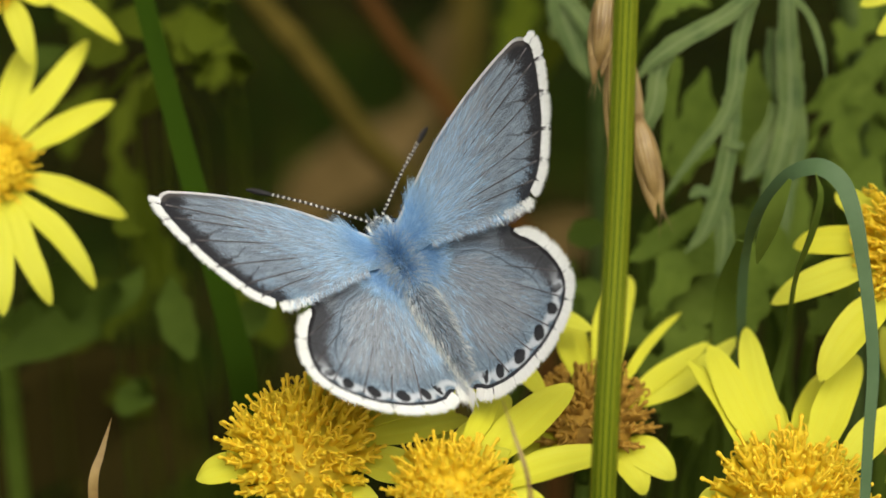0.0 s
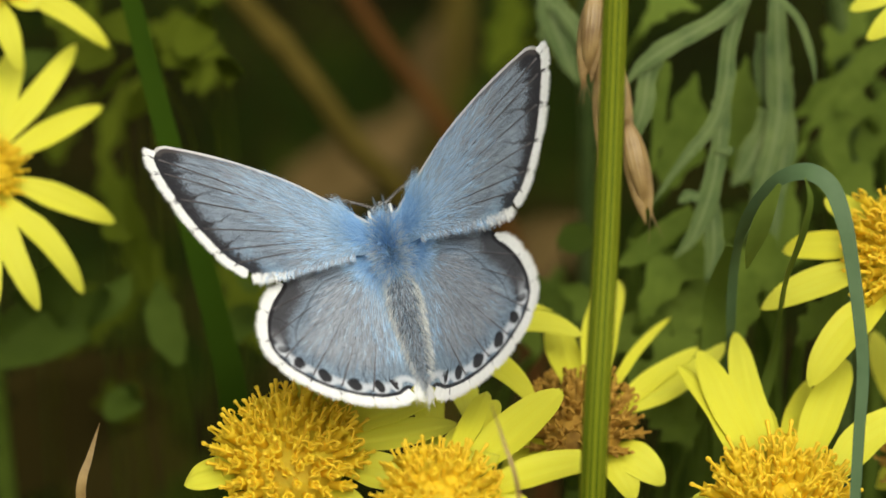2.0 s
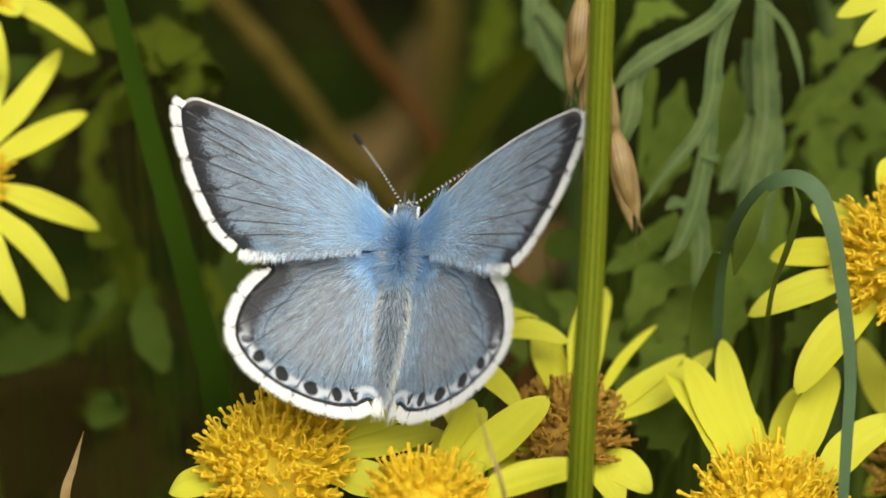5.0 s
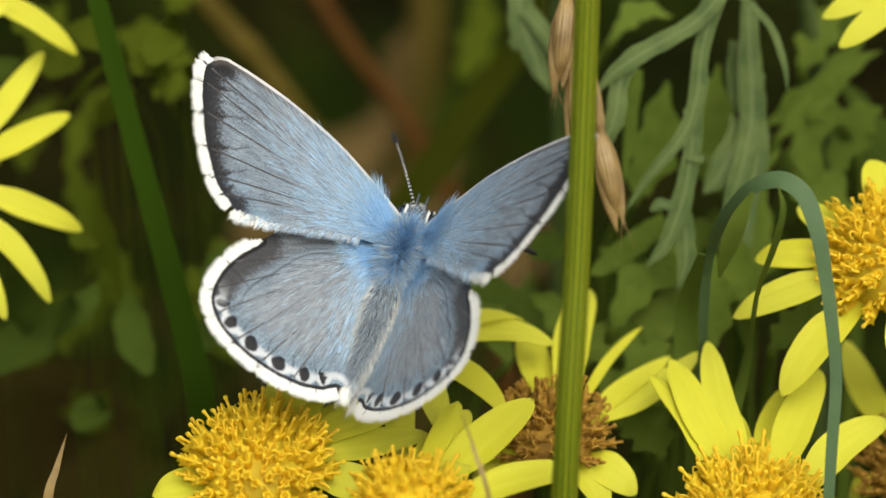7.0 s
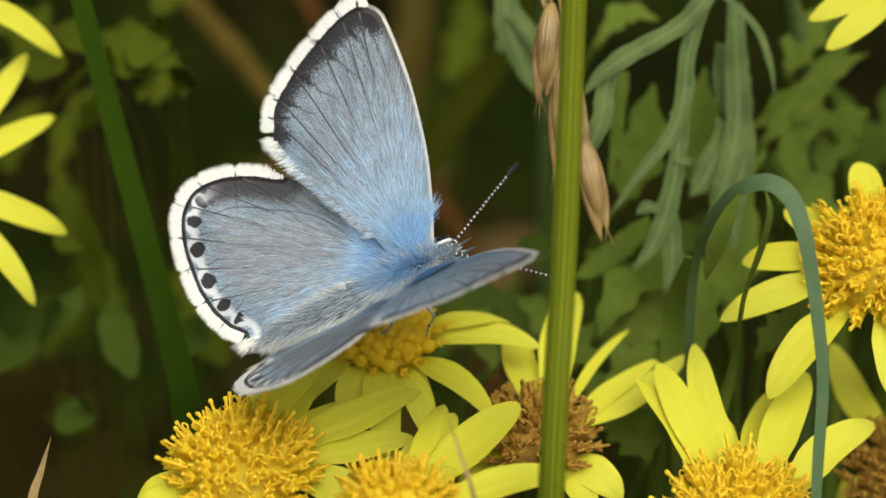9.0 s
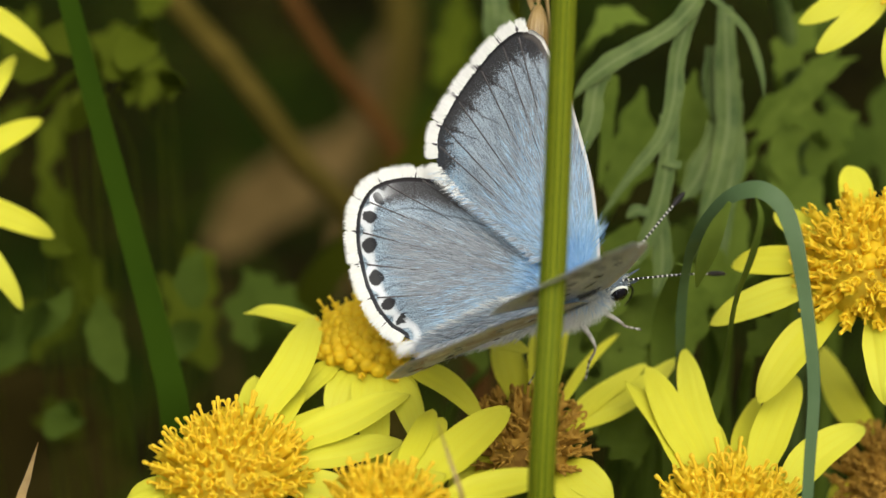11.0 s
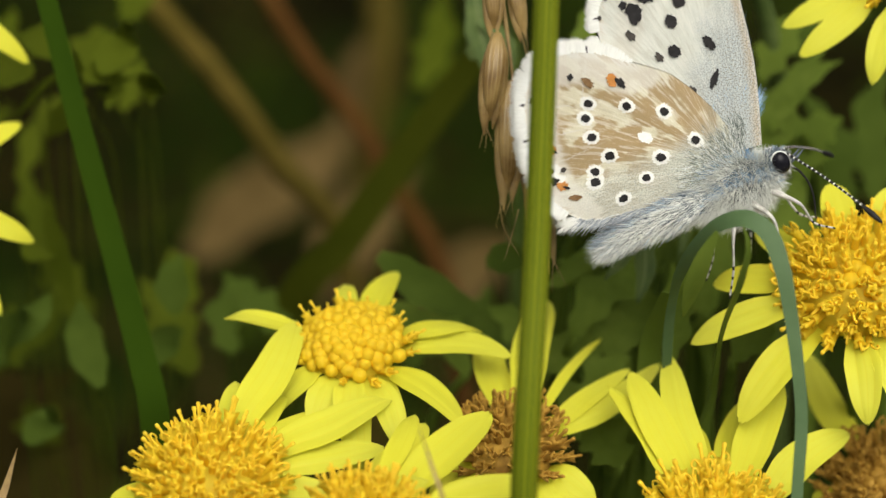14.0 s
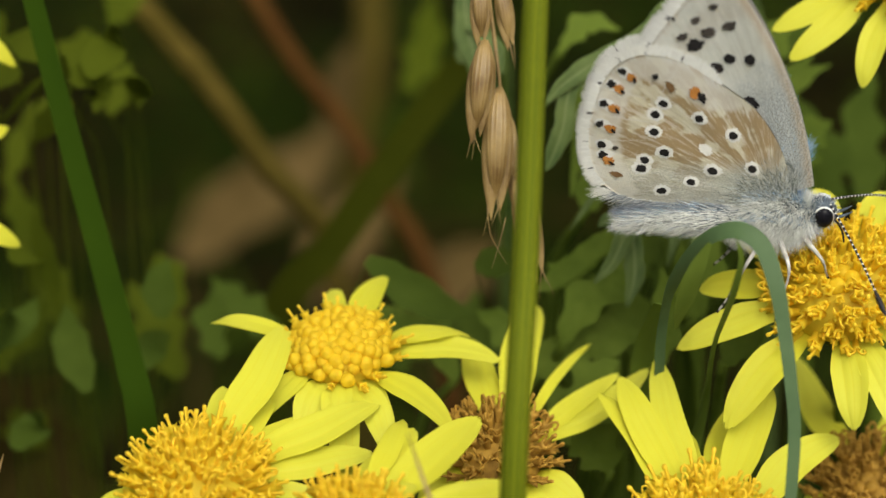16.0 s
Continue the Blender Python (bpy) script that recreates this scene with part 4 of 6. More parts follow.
def foliage(name, label, mat, count, box, seed, size):
    """Cut leaves and thin stalks standing behind the flowers, too many to count."""
    rng = random.Random(seed)
    verts, faces = [], []
    for _ in range(count):
        u, v, w = (rng.uniform(*b) for b in box)
        grow = (178 - w) / 178
        base = Vector((u * grow, v * grow, w))
        a = rng.uniform(-1.3, 1.3)
        d = Vector((math.sin(a), math.cos(a), rng.uniform(-.4, .5))).normalized()
        nrm = Vector((rng.uniform(-.5, .5), rng.uniform(-.2, .7), 1)).normalized()
        s = d.cross(nrm).normalized()
        ln, wd = rng.uniform(.6, 1.4) * size, rng.uniform(.10, .2) * size

        def strip(p, q, bend, width, n=7):
            o = len(verts)
            t = (q - p).normalized()
            sd = t.cross(nrm).normalized()
            for i in range(n + 1):
                x = i / n
                c_ = p.lerp(q, x) + bend * (x * x)
                h = width / 2 * (math.sin(math.pi * min(1, x * .9 + .1)) ** .7) * (1 + .25 * math.sin(i * 2.4))
                verts.extend((c_ - sd * h, c_ + nrm * (-.15 * h), c_ + sd * h))
            for i in range(n):
                for e in (0, 1):
                    b_ = o + i * 3 + e
                    faces.append((b_, b_ + 1, b_ + 4, b_ + 3))

        tip = base + d * ln
        bend = Vector((rng.uniform(-.2, .2), -.25, .1)) * ln * .5
        strip(base, tip, bend, wd)
        for k in range(rng.randint(2, 4)):
            x = .25 + .2 * k
            p = base.lerp(tip, x) + bend * (x * x)
            out = (d + s * (1.2 if k % 2 else -1.2) * rng.uniform(.7, 1.2)).normalized()
            strip(p, p + out * ln * rng.uniform(.25, .45), bend * .4, wd * .75, 5)
        foot = ground_point(*base) + Vector((rng.uniform(-15, 15), 0, rng.uniform(-10, 10)))
        strip(foot, base, Vector((0, 0, 0)), .35, 4)
    tagged(new(name, mesh_of(name, verts, faces, mat)), label, "foliage", kind="stuff")


foliage("ragwort_foliage", "mass of cut green leaves behind the flowers", M_GREEN, 420, ((9, 36), (-24, 24), (-80, -30)), 71, 9)
foliage("ragwort_foliage", "large dim green leaves deep behind the flowers", M_GREEN, 170, ((6, 36), (-24, 24), (-170, -100)), 76, 30)
# M_BACK leaves here carry the shade of the depth in their colour
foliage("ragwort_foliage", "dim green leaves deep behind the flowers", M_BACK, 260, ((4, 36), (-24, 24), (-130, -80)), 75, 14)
foliage("low_herbs", "soft yellow-green herbs among dark gaps", M_SOFT, 130, ((-36, -16), (-6, 24), (-100, -50)), 72, 8)
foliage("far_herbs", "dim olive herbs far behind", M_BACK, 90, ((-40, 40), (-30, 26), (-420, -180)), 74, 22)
foliage("low_herbs", "dark green herbs low over the soil", M_GREEN, 60, ((-26, 26), (-26, 2), (-160, -70)), 73, 11)
foliage("low_herbs", "yellow-green cut leaves low beside the flowers", M_SOFT, 46, ((-33, -14), (-13, 3), (-62, -40)), 77, 6.5)

# ---- butterfly ----
# Its own frame, in mm: x to the head, y to its left, z up from its back.
FORE = [(1.47, -0.06), (1.98, 2.94), (2.33, 6.12), (2.34, 9.36), (2.14, 12.76), (1.6, 15.99), (1.0, 17.9), (-0.1, 18.6), (-1.88, 18.15), (-4.3, 16.58), (-6.51, 14.73), (-8.05, 12.93), (-8.5, 11.4), (-8.05, 10.07), (-6.96, 8.13), (-5.17, 5.62), (-3.3, 3.09), (-1.62, 0.13)]
HIND = [(1.07, 0.02), (0.36, 3.18), (-1.16, 6.14), (-3.41, 8.9), (-5.93, 11.06), (-8.41, 12.1), (-10.49, 12.13), (-12.21, 11.02), (-13.27, 9.09), (-13.78, 6.89), (-13.99, 4.65), (-13.69, 2.58), (-12.98, 0.98), (-11.32, -0.05), (-8.56, -0.74), (-4.81, -1.02), (-1.56, -0.72)]
MARGIN = {False: (0.372, 0.735), True: (0.205, 0.785)}  # the stretch of each outline that carries the fringe
FRINGE = 0.62


def outline(points, n=160):
    return [(p.x, p.y) for p in spline([(x, y, 0) for x, y in points], n)]


def streaks(k, across, along):
    """Fine grain that runs from the wing's root outwards."""
    pv, _, _ = k.uv("polar")
    mp = k.t.nodes.new("ShaderNodeMapping")
    mp.inputs["Scale"].default_value = (across, along, 1)
    k.link(pv, mp.inputs[0])
    return k.noise(1.0, 4, mp.outputs[0], 0.65)


def wing_upper_material(hind):
    k = Mat("hindwing_upper_blue" if hind else "forewing_upper_blue", 0.45, 0.25, sheen=0.05)
    _, dist, along = k.uv("margin")   # mm in from the skin's outer edge over 20; place along it
    vec, a, b = k.uv("plan")
    _, cd, _2 = k.uv("costa")
    d = k.math("MULTIPLY", dist, 20.0)
    cm = k.math("MULTIPLY", cd, 20.0)
    fine, grit, mid = k.noise(190, 3, vec), k.noise(230, 1, vec), k.noise(16, 3, vec)
    hair, lock = streaks(k, 260, 16), streaks(k, 90, 7)
    BLUE, GREY, PALE, DARK, BROWN = (0.225, 0.420, 0.600), (0.180, 0.200, 0.220), (0.50, 0.63, 0.73), (0.030, 0.031, 0.036), (0.125, 0.112, 0.104)
    # blue scales thin out to grey towards the margin and the front edge
    if hind:
        thin = k.math("ADD", k.step(d, 10.5, 3.0), k.math("MULTIPLY", k.math("SUBTRACT", mid, 0.5), 0.5))
        c = k.mix(k.math("MULTIPLY", k.step(thin, 0.0, 0.7), 0.75), BLUE, GREY)
    else:
        thin = k.math("ADD", k.math("MULTIPLY", k.step(d, 9.5, 4.5), k.step(cm, 13.0, 4.0)), k.math("MULTIPLY", k.math("SUBTRACT", mid, 0.5), 0.45))
        c = k.mix(k.math("MULTIPLY", k.step(thin, 0.15, 0.65), 0.85), BLUE, GREY)
    c = k.mix(k.math("MULTIPLY", k.step(lock, 0.50, 0.64), 0.20), c, PALE)
    c = k.mix(k.math("MULTIPLY", k.step(lock, 0.48, 0.36), 0.15), c, GREY)
    c = k.mix(k.math("MULTIPLY", k.step(hair, 0.52, 0.60), 0.34), c, PALE)
    c = k.mix(k.math("MULTIPLY", k.step(hair, 0.47, 0.38), 0.24), c, (0.11, 0.14, 0.18))
    # single scales: dark and silvery grains
    c = k.mix(k.math("MULTIPLY", k.step(grit, 0.38, 0.30), 0.75), c, DARK)
    c = k.mix(k.math("MULTIPLY", k.step(grit, 0.56, 0.64), 0.6), c, PALE)
    wob = k.math("SUBTRACT", k.noise(70, 3, vec), 0.5)
    dust = k.math("MULTIPLY", k.math("SUBTRACT", fine, 0.5), 1.6)
    dw = k.math("ADD", d, k.math("ADD", k.math("MULTIPLY", wob, 0.9), k.math("MULTIPLY", dust, 0.9)))
    vsin = k.math("ABSOLUTE", k.math("SINE", k.math("MULTIPLY", k.math("ADD", along, k.math("MULTIPLY", wob, 0.006)), math.pi * (8 if hind else 7))))
    veins = k.math("MULTIPLY", k.step(vsin, 0.15, 0.05), k.math("MULTIPLY", k.step(along, 0.012, 0.03), k.step(along, 0.988, 0.97)))
    cell = k.math("ADD", k.math("COSINE", k.math("MULTIPLY", along, math.pi * (16 if hind else 14))), 1.0)
    if hind:
        # bare brown front band behind a dark vein
        lead = k.math("ADD", cm, k.math("MULTIPLY", dust, 0.35))
        inner = k.math("MULTIPLY", k.step(b, 0.10, 0.28), k.step(along, 0.34, 0.20))
        c = k.mix(k.math("MULTIPLY", k.math("MULTIPLY", k.step(lead, 2.4, 1.4), inner), 0.60), c, BROWN)
        c = k.mix(k.math("MULTIPLY", k.math("MULTIPLY", k.step(k.math("ABSOLUTE", k.math("SUBTRACT", cm, 2.3)), 0.11, 0.03), inner), 0.55), c, DARK)
        c = k.mix(k.math("MULTIPLY", k.step(grit, 0.56, 0.64), k.math("MULTIPLY", k.math("MULTIPLY", k.step(cm, 1.9, 0.9), k.step(d, 5.0, 2.5)), 0.6)), c, (0.42, 0.44, 0.45))
        c = k.mix(k.math("MULTIPLY", veins, k.math("MULTIPLY", k.step(d, 3.6, 1.2), 0.55)), c, DARK)
        # the margin: a black line, white arcs, round black spots
        off = k.math("DIVIDE", k.math("SUBTRACT", k.math("ADD", d, k.math("MULTIPLY", dust, 0.16)), 1.02), 0.48)
        rad = k.math("ADD", k.math("MULTIPLY", off, off), k.math("MULTIPLY", cell, 1.25))
        arc = k.math("MULTIPLY", k.math("MULTIPLY", k.step(rad, 3.3, 2.5), k.step(along, 0.16, 0.34)), k.step(k.math("ADD", d, k.math("MULTIPLY", dust, 0.3)), 1.45, 1.0))
        c = k.mix(k.math("MULTIPLY", k.step(dw, 2.0, 1.2), k.math("MULTIPLY", k.step(along, 0.60, 0.2), 0.85)), c, (0.050, 0.046, 0.046))
        c = k.mix(k.math("MULTIPLY", arc, 0.9), c, (0.74, 0.76, 0.77))
        c = k.mix(k.math("MULTIPLY", k.step(rad, 1.5, 1.0), k.math("MULTIPLY", k.step(along, 0.20, 0.36), 0.96)), c, (0.014, 0.012, 0.013))
        c = k.mix(k.math("MULTIPLY", k.step(d, 0.48, 0.36), 0.95), c, (0.020, 0.017, 0.018))
    else:
        wide = k.math("ADD", 0.85, k.math("MULTIPLY", k.step(along, 0.95, 0.1), 0.75))
        c = k.mix(k.math("MULTIPLY", veins, k.math("MULTIPLY", k.step(d, 4.6, 2.4), 0.85)), c, DARK)
        band = k.math("SUBTRACT", dw, k.math("ADD", wide, k.math("MULTIPLY", k.step(vsin, 0.6, 0.0), 0.45)))
        c = k.mix(k.math("MULTIPLY", k.step(band, 0.95, 0.1), k.math("MULTIPLY", k.step(fine, 0.54, 0.46), 0.7)), c, BROWN)
        c = k.mix(k.math("MULTIPLY", k.step(band, 0.40, -0.15), 0.94), c, (0.022, 0.019, 0.019))
        c = k.mix(k.math("MULTIPLY", k.math("MULTIPLY", k.step(band, -0.9, 0.3), k.step(d, 0.4, 0.7)), k.math("MULTIPLY", k.step(grit, 0.58, 0.66), 0.45)), c, (0.42, 0.46, 0.50))
        # front edge: pale blue at the root, a dark line beyond, a white rim
        c = k.mix(k.math("MULTIPLY", k.step(cm, 1.3, 0.6), k.math("MULTIPLY", k.step(d, 9.5, 14.0), 0.75)), c, (0.42, 0.60, 0.68))
        c = k.mix(k.math("MULTIPLY", k.math("MULTIPLY", k.step(cm, 0.75, 0.45), k.step(d, 13.0, 8.0)), 0.8), c, (0.10, 0.085, 0.075))
        for at_mm, reach in ((1.35, 15.0), (2.25, 13.0), (3.3, 9.0)):
            line = k.step(k.math("ABSOLUTE", k.math("SUBTRACT", k.math("ADD", cm, k.math("MULTIPLY", wob, 0.25)), at_mm)), 0.10, 0.03)
            c = k.mix(k.math("MULTIPLY", line, k.math("MULTIPLY", k.step(d, reach, reach - 4), 0.6)), c, DARK)
        c = k.mix(k.step(cm, 0.30, 0.20), c, (0.82, 0.79, 0.73))
    dull = k.mix(k.math("MULTIPLY", k.step(d, 1.5, 2.8), 0.44 if hind else 0.28), c, k.mix(k.step(lock, 0.38, 0.56), (0.075, 0.066, 0.060), (0.30, 0.315, 0.325)))
    k.color(dull).bump(k.math("ADD", fine, k.math("MULTIPLY", hair, 1.2)), 0.4, 0.00005).leafy(c, 0.12).scales(c, 0.46, 0.45)
    return k.m


def wing_under_material(hind):
    k = Mat("hindwing_under_buff" if hind else "forewing_under_pale", 0.7, 0.15, sheen=0.15)
    _, dist, along = k.uv("margin")
    vec, a, b = k.uv("plan")
    _, cd, _2 = k.uv("costa")
    d = k.math("MULTIPLY", dist, 20.0)
    fine, grit = k.noise(150, 3, vec), k.noise(200, 1, vec)
    lock, patch, hair = streaks(k, 24, 3.0), k.noise(11, 2, vec), streaks(k, 130, 9)
    base = k.step(k.math("ADD", d, k.math("MULTIPLY", patch, 3.0)), 7.6, 11.4)
    DARK = (0.045, 0.047, 0.045)
    if hind:
        warm = k.math("ADD", k.math("MULTIPLY", lock, 0.8), k.math("MULTIPLY", patch, 0.5))
        warm = k.math("ADD", warm, k.math("MULTIPLY", k.step(d, 0.3, 1.5), 0.10))
        c = k.mix(k.math("MULTIPLY", k.step(warm, 0.64, 0.76), 0.92), (0.66, 0.615, 0.455), (0.36, 0.242, 0.110))
        c = k.mix(k.math("MULTIPLY", base, 0.85), c, (0.45, 0.51, 0.47))
        c = k.mix(k.math("MULTIPLY", k.step(b, 0.17, 0.05), 0.7), c, (0.60, 0.62, 0.54))
        speck = k.math("MAXIMUM", base, k.math("MULTIPLY", k.step(b, 0.16, 0.08), 0.5))
    else:
        c = k.mix(k.step(lock, 0.35, 0.7), (0.59, 0.60, 0.53), (0.69, 0.70, 0.63))
        c = k.mix(k.math("MULTIPLY", k.step(k.math("ABSOLUTE", k.math("SUBTRACT", d, 2.3)), 1.3, 0.5), 0.35), c, (0.50, 0.44, 0.36))
        c = k.mix(k.math("MULTIPLY", base, 0.6), c, (0.46, 0.51, 0.53))
        c = k.mix(k.math("MULTIPLY", k.step(cd, 0.045, 0.012), 0.8), c, (0.55, 0.43, 0.29))
        c = k.mix(k.step(cd, 0.012, 0.008), c, (0.70, 0.66, 0.58))
        speck = k.math("MULTIPLY", base, 0.8)
    c = k.mix(k.math("MULTIPLY", k.step(hair, 0.52, 0.62), 0.4), c, (0.78, 0.76, 0.68))
    c = k.mix(k.math("MULTIPLY", k.step(hair, 0.47, 0.36), 0.22), c, (0.32, 0.26, 0.17))
    c = k.mix(k.math("MULTIPLY", k.math("MULTIPLY", speck, k.step(grit, 0.50, 0.58)), 0.9), c, DARK)
    c = k.mix(k.math("MULTIPLY", k.math("MULTIPLY", speck, k.step(fine, 0.56, 0.66)), 0.5), c, (0.30, 0.42, 0.50))
    vsin = k.math("ABSOLUTE", k.math("SINE", k.math("MULTIPLY", along, math.pi * (8 if hind else 7))))
    c = k.mix(k.math("MULTIPLY", k.math("MULTIPLY", k.step(vsin, 0.12, 0.02), k.math("MULTIPLY", k.step(along, 0.012, 0.03), k.step(along, 0.988, 0.97))), k.math("MULTIPLY", k.step(d, 7.0, 2.5), 0.75)), c, (0.64, 0.61, 0.55))
    if hind:
        # white wedges in from the margin, between the veins
        wedge = k.step(k.math("ADD", k.math("MULTIPLY", k.step(d, 3.6, 1.0), 1.2), k.math("SUBTRACT", lock, 0.5)), 0.45, 0.85)
        c = k.mix(k.math("MULTIPLY", wedge, 0.7), c, (0.71, 0.69, 0.61))
    # the last stretch before the fringe: pale, with brown streaks that run out into it
    rim = k.step(d, 0.9, 0.1)
    c = k.mix(k.math("MULTIPLY", rim, k.step(lock, 0.40, 0.56)), c, (0.71, 0.70, 0.64))
    c = k.mix(k.math("MULTIPLY", k.math("MULTIPLY", rim, k.step(hair, 0.52, 0.60)), 0.5), c, (0.45, 0.34, 0.20))
    k.color(c).bump(k.math("ADD", fine, hair), 0.35, 0.00006).leafy((0.85, 0.72, 0.42), 0.22)
    return k.m


M_UP = {False: wing_upper_material(False), True: wing_upper_material(True)}
M_DOWN = {False: wing_under_material(False), True: wing_under_material(True)}
M_FRINGE = plain_material("white_wing_fringe", (0.71, 0.71, 0.66), (0.84, 0.84, 0.79), 0.7, 4000, 0.1, True, 0.15)
M_FRINGE_DARK = plain_material("dark_fringe_checks", (0.05, 0.045, 0.045), (0.12, 0.11, 0.11), 0.7, 900, 0.1)
M_FUR = plain_material("blue_body_hair", (0.13, 0.29, 0.56), (0.31, 0.55, 0.79), 0.6, 300, 0.1, True)
M_FUR_PALE = plain_material("pale_blue_hair", (0.27, 0.38, 0.50), (0.44, 0.56, 0.64), 0.6, 300, 0.1, True)
M_WING_HAIR = plain_material("whitish_blue_wing_hair", (0.14, 0.29, 0.48), (0.50, 0.72, 0.90), 0.6, 300, 0.1, True)
M_FUR_WHITE = plain_material("whitish_underside_hair", (0.56, 0.57, 0.52), (0.78, 0.79, 0.74), 0.65, 300, 0.1, True)
M_SKIN = plain_material("dark_blue_grey_body", (0.045, 0.060, 0.075), (0.11, 0.135, 0.155), 0.6, 700, 0.3)
M_HIND_HAIR = plain_material("grey_hindwing_hair", (0.095, 0.105, 0.115), (0.42, 0.455, 0.49), 0.6, 300, 0.1, True)
M_DUST = plain_material("grey_green_dusting", (0.10, 0.115, 0.10), (0.24, 0.27, 0.24), 0.7, 300, 0.1, True)
M_BLACK = plain_material("black_marking", (0.010, 0.009, 0.009), (0.024, 0.022, 0.022), 0.6, 2500, 0.2)
M_ORANGE = plain_material("orange_lunule", (0.38, 0.15, 0.03), (0.50, 0.22, 0.06), 0.6, 2500, 0.2)
M_EYE = plain_material("glossy_black_eye", (0.006, 0.006, 0.008), (0.012, 0.011, 0.014), 0.08, 3000, 0.02, spec=0.1)
M_PALE = plain_material("white_scales", (0.68, 0.67, 0.61), (0.76, 0.75, 0.69), 0.65, 2000, 0.2)
M_LEG = plain_material("pale_leg_scales", (0.30, 0.285, 0.255), (0.54, 0.52, 0.48), 0.6, 2000, 0.2)


def wing_surface(hind):
    """The wing's plan as a fan of rings, with its margin distances. Returns points, ring count and uvs."""
    pts = np.array(outline(HIND if hind else FORE))
    n = len(pts)
    lo, hi = (int(x * n) for x in MARGIN[hind])
    # the skin ends inside the outline, where the fringe begins
    tan = np.gradient(pts, axis=0)
    inward = np.stack([-tan[:, 1], tan[:, 0]], 1) / np.hypot(*tan.T)[:, None]
    i = np.arange(n)
    ramp = np.clip((i - lo + 8) / 10, 0, 1) * np.clip((hi + 6 - i) / 10, 0, 1)
    pts = pts + inward * (ramp * FRINGE)[:, None]
    outer, costa = pts[lo:hi], pts[:int(.36 * n)] if hind else pts[:lo]
    rings = 34
    V, margin, plan, cost, polar = [], [], [], [], []
    for j in range(rings + 1):
        r = (j / rings) ** 0.85
        for (x, y) in pts:
            p = np.array((x * r, y * r))
            dd = np.hypot(*(outer - p).T)
            i = int(dd.argmin())
            V.append((p[0], p[1]))
            margin.append((dd[i] / 20, i / (len(outer) - 1)))
            plan.append((p[0] / 20, p[1] / 20))
            polar.append((math.atan2(y, x) % (2 * math.pi) / math.pi if y > -1.2 and (x < 0 or y > 0) else 0, math.hypot(p[0], p[1]) / 20))
            cost.append((np.hypot(*(costa - p).T).min() / 20, 0))
    return V, n, rings, margin, plan, cost, outer, polar, costa


WINGS = {False: wing_surface(False), True: wing_surface(True)}


def camber(x, y, hind):
    """A wing is not flat: it bows a little and ripples between its veins."""
    r = math.hypot(x, y)
    a = math.atan2(y, x)
    return 0.15 * math.sin(min(1, r / 18) * math.pi) + 0.05 * math.sin(a * 16) * min(1, r / 10) - 0.0006 * r * r - (0.3 if hind else 0)


def wing_mesh(hind, side):
    V, n, rings, margin, plan, cost, outer, polar, costa = WINGS[hind]
    verts = [(x, side * y, camber(x, y, hind) + 0.03) for x, y in V] + [(x, side * y, camber(x, y, hind) - 0.03) for x, y in V]
    m = len(V)
    faces, index = [], []
    for j in range(rings):
        for i in range(n - 1):
            a = j * n + i
            q = (a, a + n, a + n + 1, a + 1)
            if side < 0:
                q = q[::-1]
            q = q[::-1]
            faces += [q, tuple(x + m for x in q[::-1])]
            index += [0, 1]
    for i in range(n - 1):
        a = rings * n + i
        q = (a, a + 1, m + a + 1, m + a)
        faces.append(q if side < 0 else q[::-1])
        index.append(0)
    return mesh_of("wing", verts, faces, [M_UP[hind], M_DOWN[hind]], index, uvs={"margin": margin * 2, "plan": plan * 2, "costa": cost * 2, "polar": polar * 2})


def hairs(items, mats, flat=False):
    """Thin tapering hairs: (root, direction, length, width, material), each a bent sliver; flat ones lie in the wing."""
    verts, faces, index = [], [], []
    for root, d, ln, w, mi, bend in items:
        root, d = Vector(root), Vector(d).normalized()
        s = d.orthogonal().normalized()
        s = (Matrix.Rotation(hash((round(root.x * 97), round(root.y * 89), round(root.z * 83))) % 628 / 100, 3, d) @ s) * w / 2
        if flat:
            s = d.cross(Vector((0, 0, 1))).normalized() * w / 2
        o = len(verts)
        b = Vector(bend)
        verts += [root - s, root + s, root + d * ln * .55 - s * .8 + b * .3, root + d * ln * .55 + s * .8 + b * .3, root + d * ln + b]
        faces += [(o, o + 1, o + 3, o + 2), (o + 2, o + 3, o + 4)]
        index += [mi, mi]
    return mesh_of("hair", verts, faces, mats, index, smooth=False)


